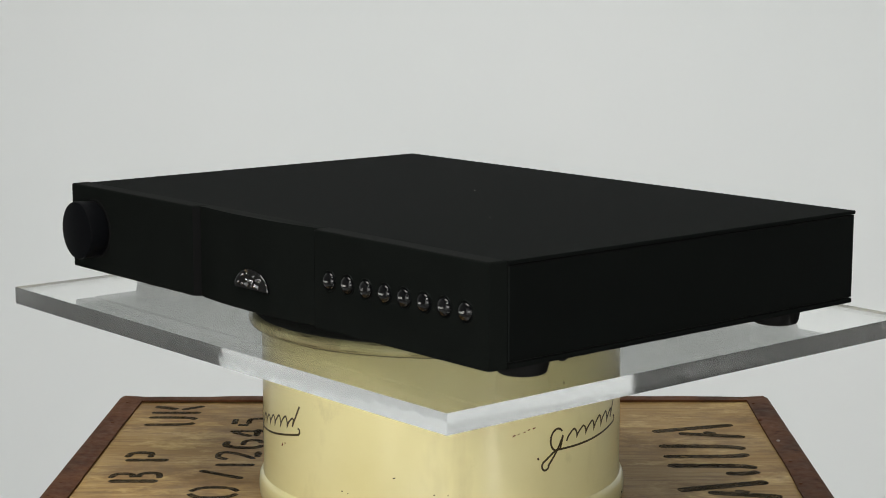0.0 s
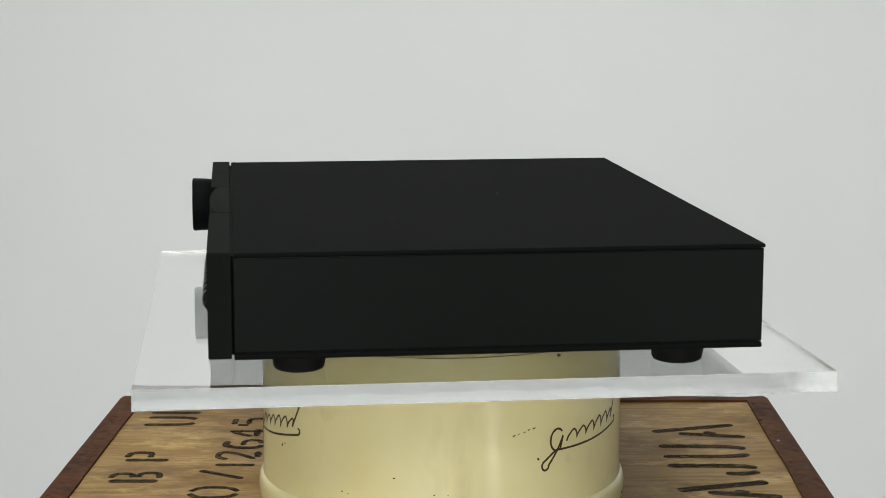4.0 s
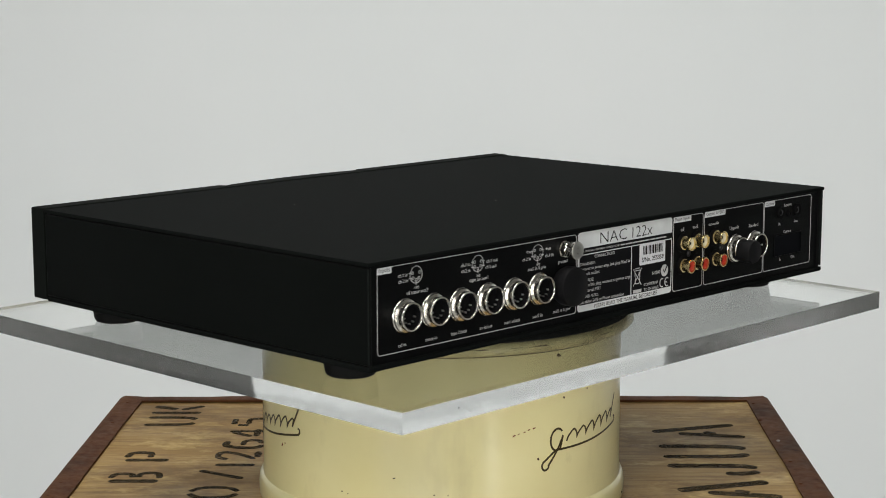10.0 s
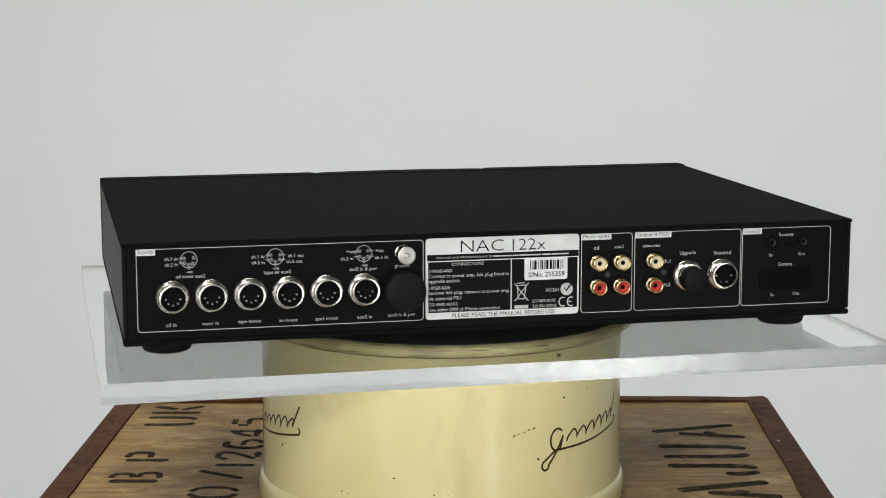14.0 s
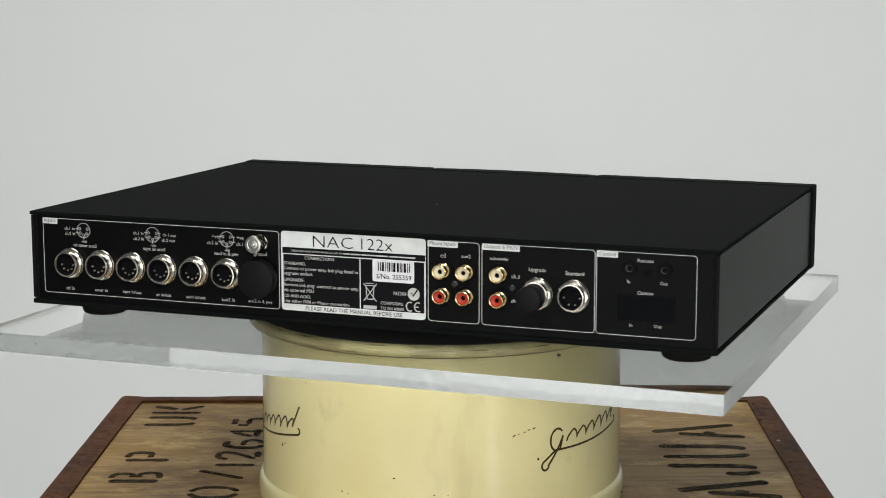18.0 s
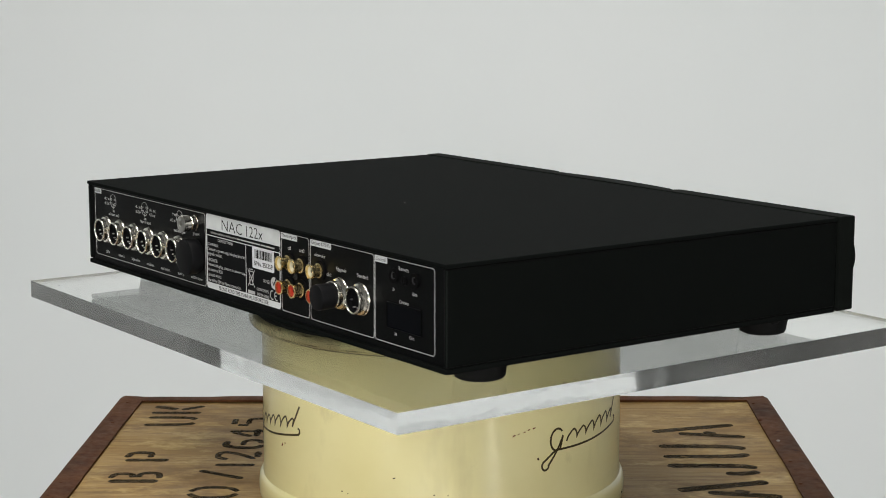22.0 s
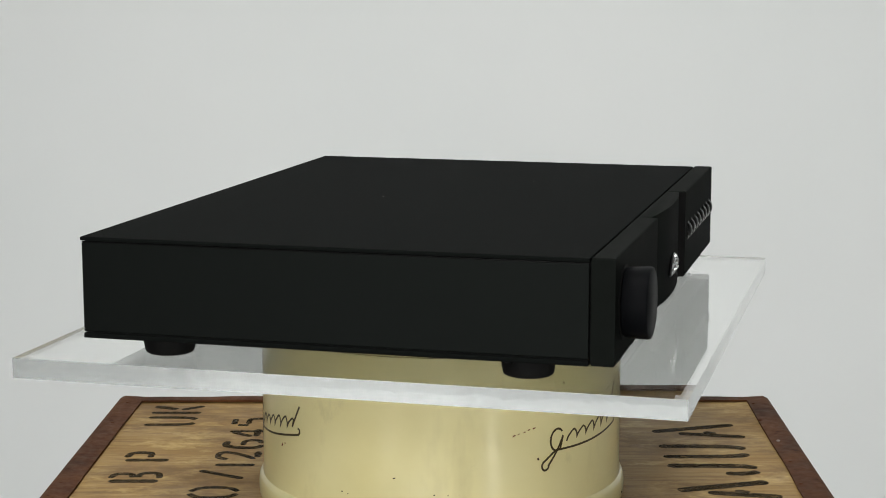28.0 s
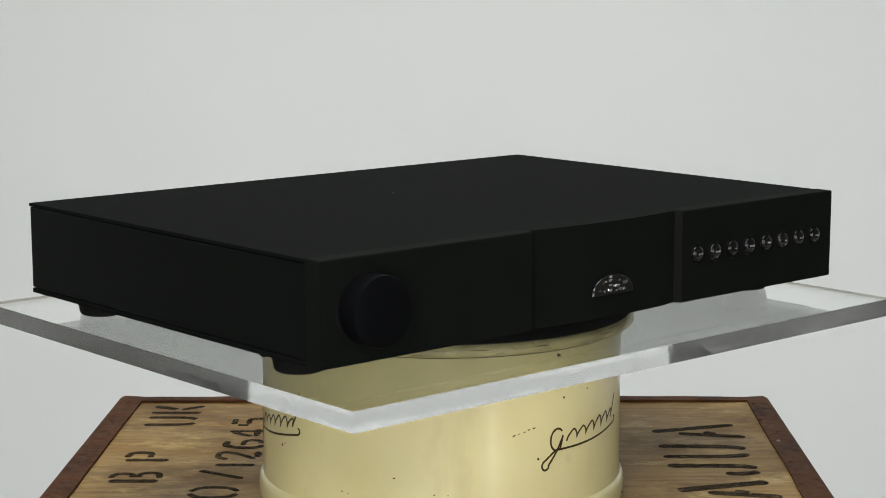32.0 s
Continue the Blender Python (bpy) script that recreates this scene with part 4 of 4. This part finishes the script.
    part("nut_face", lathe([(0.0050, 0.0104), (0.0050, 0.0110), (0.0047, 0.0112), (0.0031, 0.0112), (0.0029, 0.0111), (0.0027, 0.0112), (0.0018, 0.0112), (0.0017, 0.0107), (0, 0.0107)], 40), M_BRUSHED, post, "brushed nickel nut face", 35)
    part("screw_tip", lathe([(0.0014, 0.0106), (0.0014, 0.0112), (0.0011, 0.0114), (0.0005, 0.0114), (0.0004, 0.0109), (0, 0.0109)], 20), M_BRUSHED, post, smooth=35)
    # phono sockets
    barrel = [(0.0043, 0.0012), (0.0043, 0.0020), (0.0036, 0.0024), (0.0036, 0.0062), (0.0042, 0.0065), (0.0043, 0.0076), (0.0042, 0.0079), (0.0038, 0.0081), (0.0035, 0.0080), (0.0034, 0.0064)]
    plug = [(0.0034, 0.0045), (0.0034, 0.0066), (0.0031, 0.0068), (0.0019, 0.0066), (0.0014, 0.0063), (0.0013, 0.0045)]
    for x in (-0.0586, -0.0727, -0.0928):
        for z, mat, word in ((0.0366, M_WHITE_PL, "white"), (0.0224, M_RED_PL, "red")):
            at = rear(x, z)
            s = piece("phono_socket", lathe(barrel, 32), M_GOLD, "gold-plated phono socket", 40, at)
            part("flange", lathe([(0.0060, 0.0), (0.0059, 0.0011), (0.0052, 0.0014), (0, 0.0014)], 28), M_INSERT, s, "black plastic flange", 40)
            part("insulator", lathe(plug, 28), mat, s, word + " insulator ring", 40)
            part("contact", lathe([(0.0015, 0.0056), (0, 0.0056)], 16), M_INSERT, s)
    for x in (-0.0653, -0.0999):
        piece("screw", lathe([(0.0019, 0.0), (0.0019, 0.0005), (0.0013, 0.0010), (0.0007, 0.0010), (0.0006, 0.0004), (0, 0.0004)], 18), M_STEEL, "small dark screw", 40, rear(x, 0.0290))
    for x in (-0.1675, -0.1872):
        j = piece("jack_socket", lathe([(0.0042, 0.0), (0.0041, 0.0012), (0.0030, 0.0014), (0.0022, 0.0012), (0.0021, 0.0002), (0, 0.0002)], 28), M_INSERT, "small black jack socket", 40, rear(x, 0.0444))
        part("contact_ring", lathe([(0.0021, 0.0009), (0.0016, 0.0006), (0.0015, 0.0003)], 20), M_STEEL, j, smooth=40)
    piece("screw", lathe([(0.0024, 0.0), (0.0023, 0.0010), (0.0013, 0.0014), (0.0006, 0.0012), (0, 0.0005)], 18), M_INSERT, "small dark screw", 40, rear(-0.1775, 0.0428))
    port = piece("comms_port", frame_line(0.0326, 0.0146, 0.0006, 0.0006, 0.0008), M_PANEL, "dark recessed comms port", at=rear(-0.1767, 0.0222))
    part("port_window", box(-0.0157, 0.0157, -0.0067, 0.0067, 0.0001, 0.0004), M_PORT, port)
    return root


AMPLIFIER = preamplifier()


def motions():
    """The plate, the shelf and the amplifier turn together at an even pace."""
    for thing in (PLATE, SHELF, AMPLIFIER):
        x, y, z = thing.location
        walk(thing, [(t, pose(x, y, z, 0, 0, TURN_START + TURN_RATE * t)) for t in range(33)])


motions()
